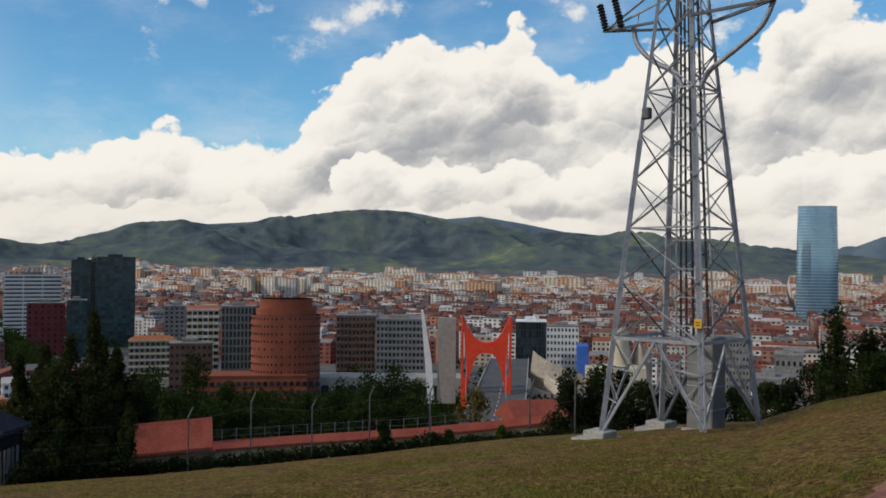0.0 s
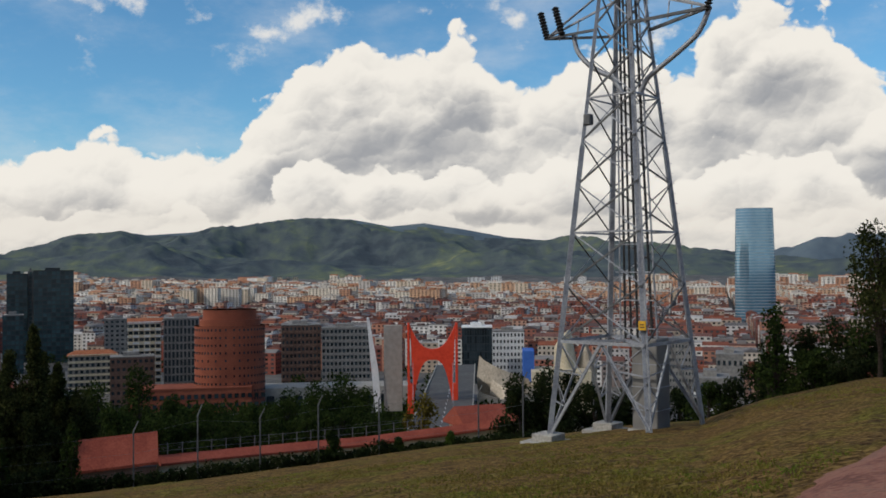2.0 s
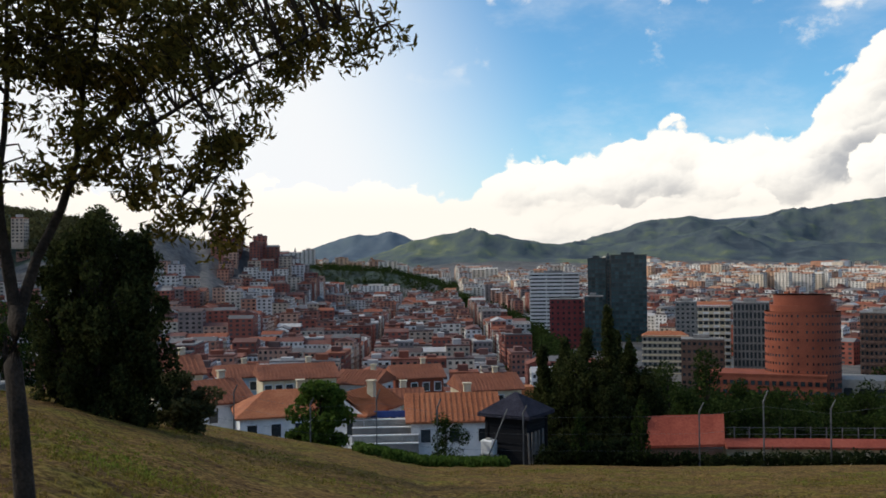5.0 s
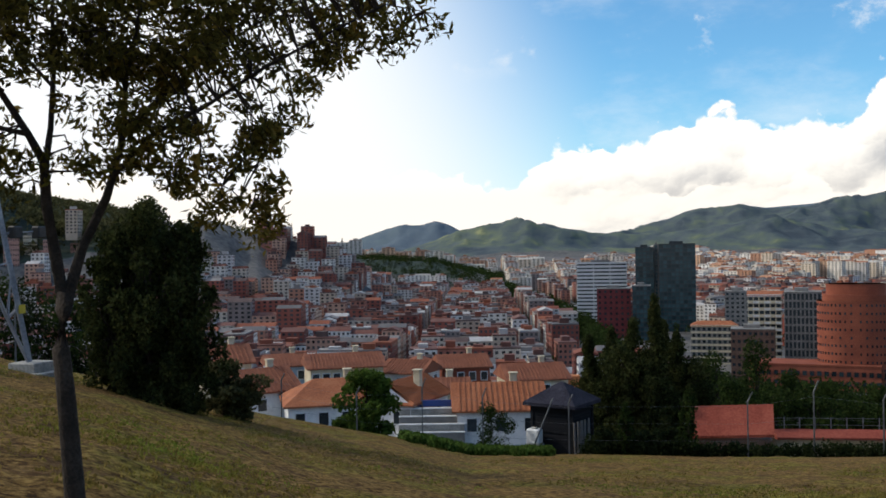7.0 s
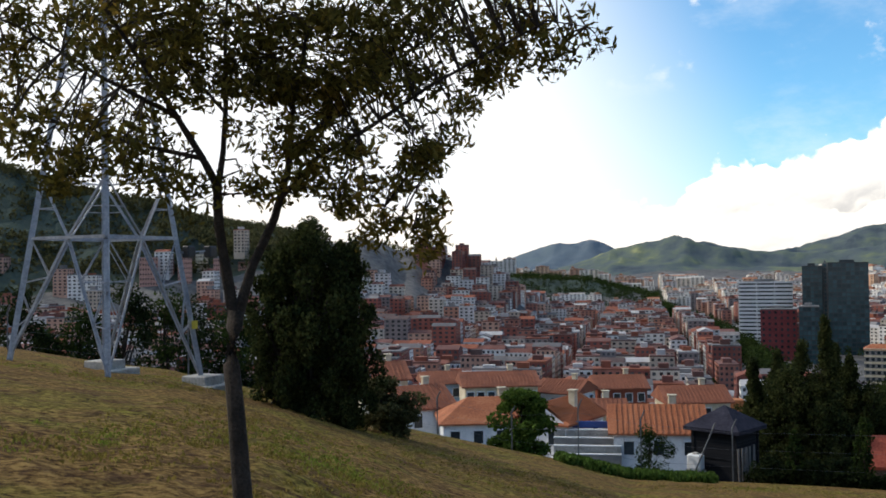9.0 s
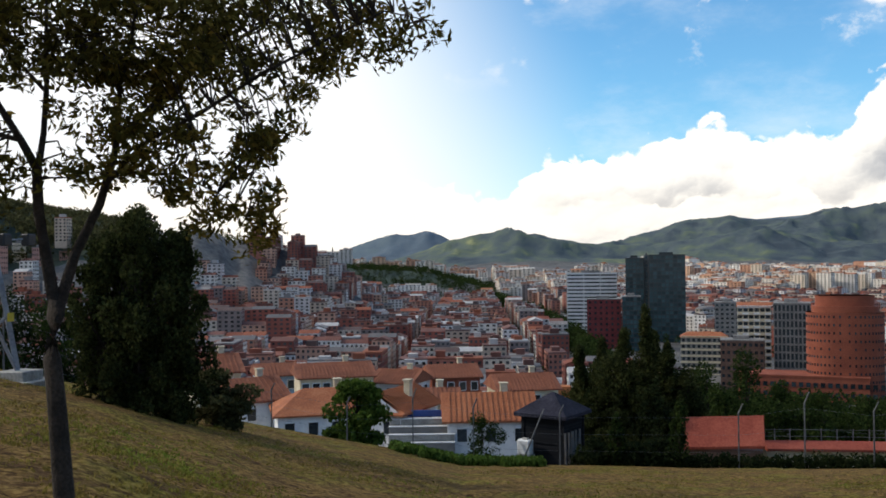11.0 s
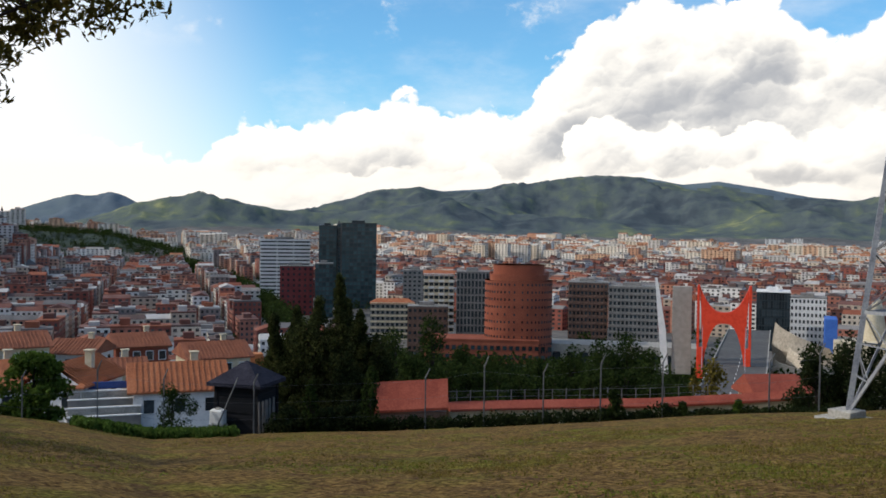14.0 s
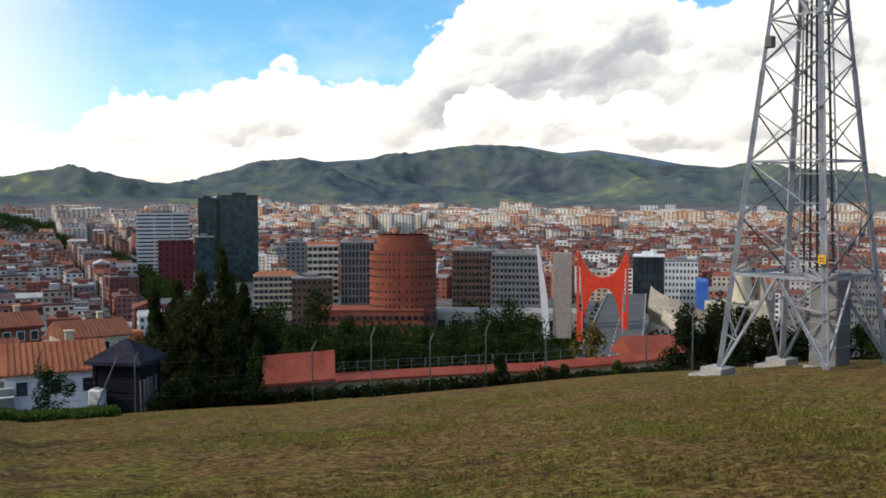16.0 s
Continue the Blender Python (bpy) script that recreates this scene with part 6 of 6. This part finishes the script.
    def allowed(az, d, x, y):
        if not (-73 < az < 40 and 165 < d < 3350) or any(a0 < az < a1 and e0 < d < e1 for a0, a1, e0, e1 in keep_out):
            return False
        if az < -47 and d < 330 or park_land(az, d, x, y):
            return False
        if d > 1050 and noise.noise(Vector((x * 0.0022, y * 0.0022, 2))) > 0.46:
            return False
        if abs(az - (-25.5 - (d - 990) * 0.0069)) < 1.3 and 560 < d < 1600:
            return False
        zg = land(az, d)
        if -46 < az < -29 and 2010 < d < 2300:
            return True
        if d > 900 and -51 < az < -44 and zg > -62:
            return zg < -14 and noise.noise(Vector((x * 0.006, y * 0.006, 9))) > -0.25
        if d > 900 and az < -44 and zg > -62:
            return zg < 20 and noise.noise(Vector((x * 0.02, y * 0.02, 9))) > 0.35
        return not (d > 1400 and zg - basin(az, d) > 14)

    # closed blocks of attached buildings on two street grids
    for turn, lo, hi in ((0.55, -73, -21.5), (-0.30, -21.5, 40)):
        ct, st = math.cos(turn), math.sin(turn)
        for band, (d0, d1, bx, by, street, lot, deep) in enumerate(((160, 420, 40, 26, 7, 9, 9), (420, 1600, 74, 50, 12, 15, 12), (1600, 3350, 80, 50, 14, 24, 13))):
            nx = int(3400 / (bx + street))
            for gi in range(-nx, nx + 1):
                for gj in range(-nx, nx + 1):
                    u0, v0 = gi * (bx + street), gj * (by + street)
                    xc, yc = u0 * ct - v0 * st, u0 * st + v0 * ct
                    dc, ac = math.hypot(xc, yc), math.degrees(math.atan2(xc, yc))
                    if not (d0 - 10 < dc < d1 and lo - 1 < ac < hi + 1) or not (-73 < ac < 40):
                        continue
                    hb = rng.choice([14, 17, 19, 21, 23, 25]) if band else rng.choice([7, 9, 11, 13])
                    if band == 2 and rng.random() < 0.10:
                        hb = rng.uniform(28, 40)
                    jit = rng.uniform(-.06, .06) + (rng.uniform(-.25, .25) if band == 0 else 0)
                    flatb = rng.random() < (0.3, 0.55, 0.75)[band]
                    lots = []
                    for side in range(4):
                        length = bx if side % 2 == 0 else by - 2 * deep
                        n = max(1, int(round(length / (lot * rng.uniform(0.8, 1.3)))))
                        for k in range(n):
                            a = -length / 2 + (k + 0.5) * length / n
                            if side == 0:
                                lots.append((a, -by / 2 + deep / 2, length / n, deep, 0))
                            elif side == 2:
                                lots.append((a, by / 2 - deep / 2, length / n, deep, 0))
                            elif side == 1:
                                lots.append((bx / 2 - deep / 2, a, length / n, deep, 1.5708))
                            else:
                                lots.append((-bx / 2 + deep / 2, a, length / n, deep, 1.5708))
                    for a, b, w, dp, r in lots:
                        if rng.random() < 0.07:
                            continue
                        cj, sj = math.cos(jit), math.sin(jit)
                        ua, va = u0 + a * cj - b * sj, v0 + a * sj + b * cj
                        x, y = ua * ct - va * st, ua * st + va * ct
                        d2, a2 = math.hypot(x, y), math.degrees(math.atan2(x, y))
                        if not (d0 <= d2 < d1 and lo <= a2 < hi) or not allowed(a2, d2, x, y):
                            continue
                        h = hb + rng.choice([-6, -3, -1.5, 0, 0, 0, 1.5, 3]) * (1 if band else 0.6)
                        win = 3.0 if d2 < 700 else (4.0 if d2 < 1300 else (5.5 if d2 < 1900 else (8.0 if d2 < 2500 else 0)))
                        kind = 1 if (flatb and rng.random() < 0.85) or rng.random() < 0.15 else 0
                        g = one(x, y, w * 0.995, dp, max(6, h), turn + jit + r, land(a2, d2), kind, win)
                        if d2 < 330 and len(near) < 200 and -48 < a2 < -18:
                            near.append(g)
                        else:
                            # the farthest band takes the palettes lightened for sun
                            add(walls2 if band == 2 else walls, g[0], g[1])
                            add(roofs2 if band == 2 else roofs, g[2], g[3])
                            add(panes, g[4], g[5])
    for store, name, mat, label in ((walls2, "suburb_walls", SUNLITWALL, "cream and white facades of the far suburbs, coloured paler for the sun on them"), (roofs2, "suburb_roofs", SUNLITROOF, "grey and clay roofs of the far suburbs, coloured paler for the sun on them"), (walls, "distant_city_walls", CITYWALL, "crowded cream, white and brick facades of the distant city"), (roofs, "distant_city_roofs", CITYROOF, "terracotta and grey roofs of the distant city"), (panes, "distant_city_windows", PANES, "small dark windows of the distant city")):
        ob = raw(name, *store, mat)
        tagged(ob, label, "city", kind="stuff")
    for wv, wf, rv, rf, pv, pf in near:
        o = Vector(wv[0])
        L = lambda vs: [tuple(Vector(v) - o) for v in vs]
        root = empty("town_house", Matrix.Translation(o), "rendered town house with tiled roof and small windows", "house", "town houses")
        raw("wall", L(wv), wf, TOWNWALL, root)
        raw("roof", L(rv), rf, TOWNROOF, root)
        if pv:
            tagged(raw("glazing", L(pv), pf, PANES, root), kind="stuff")


TOWNWALL = palette("town_walls", [(0.60, 0.58, 0.55), (0.30, 0.10, 0.07), (0.55, 0.48, 0.38), (0.42, 0.30, 0.20), (0.62, 0.62, 0.62), (0.25, 0.085, 0.06), (0.45, 0.42, 0.40), (0.50, 0.26, 0.17)], "object")
TOWNROOF = palette("town_roofs", [(0.34, 0.11, 0.045), (0.24, 0.09, 0.05), (0.40, 0.15, 0.06), (0.22, 0.20, 0.19), (0.30, 0.10, 0.05)], "object")
city()


def street_trees():
    rng = random.Random(14)
    spots = []
    for k in range(5200):
        r = rng.random()
        if r < 0.2:
            d = rng.uniform(620, 1600)
            az = -26.1 - (d - 990) * 0.0069 + rng.uniform(-0.5, 0.5)
        elif r < 0.52:
            d, az = rng.uniform(1640, 2010), rng.uniform(-47, -30)
        elif r < 0.75:
            d = rng.uniform(1000, 2200)
            az = rng.uniform(-58, -27)
            q = polar(az, d)
            if noise.noise(Vector((q.x * 0.0022, q.y * 0.0022, 2))) < 0.3:
                continue
        elif r < 0.9:
            az, d = rng.uniform(-21, 8), rng.uniform(395, 520)
        else:
            az, d = rng.uniform(-48, 38), rng.uniform(420, 1500)
        q = polar(az, d)
        s = rng.uniform(3.0, 5.5) * (1 + d / 4000) * (1.5 if r < 0.2 else 1.0)
        spots.append(((q.x, q.y, land(az, d) + s * 0.9), np.array([s * 0.8, s * 0.8, s]), 40))
    ob = leaf_mesh("city_trees", spots, 2.2, HEDGE, None, "dark green trees along avenues and parks", seed=31, kind="stuff")
    ob["category"] = "trees"


street_trees()


def wooded_hill():
    """Tree canopy over the hillside behind the second pylon."""
    rng = random.Random(15)
    spots = []
    while len(spots) < 4200:
        az, d = rng.uniform(-74, -50.5), rng.uniform(1000, 1560)
        z = land(az, d)
        if z < -40:
            continue
        q = polar(az, d)
        s = rng.uniform(5, 9)
        spots.append(((q.x, q.y, z + s * 0.55), np.array([s, s, s * 0.9]), 16))
    ob = leaf_mesh("hillside_wood", spots, 4.5, OLIVELEAF, None, "dense dark green wood covering the hillside", seed=32, kind="stuff")
    ob["category"] = "trees"


wooded_hill()
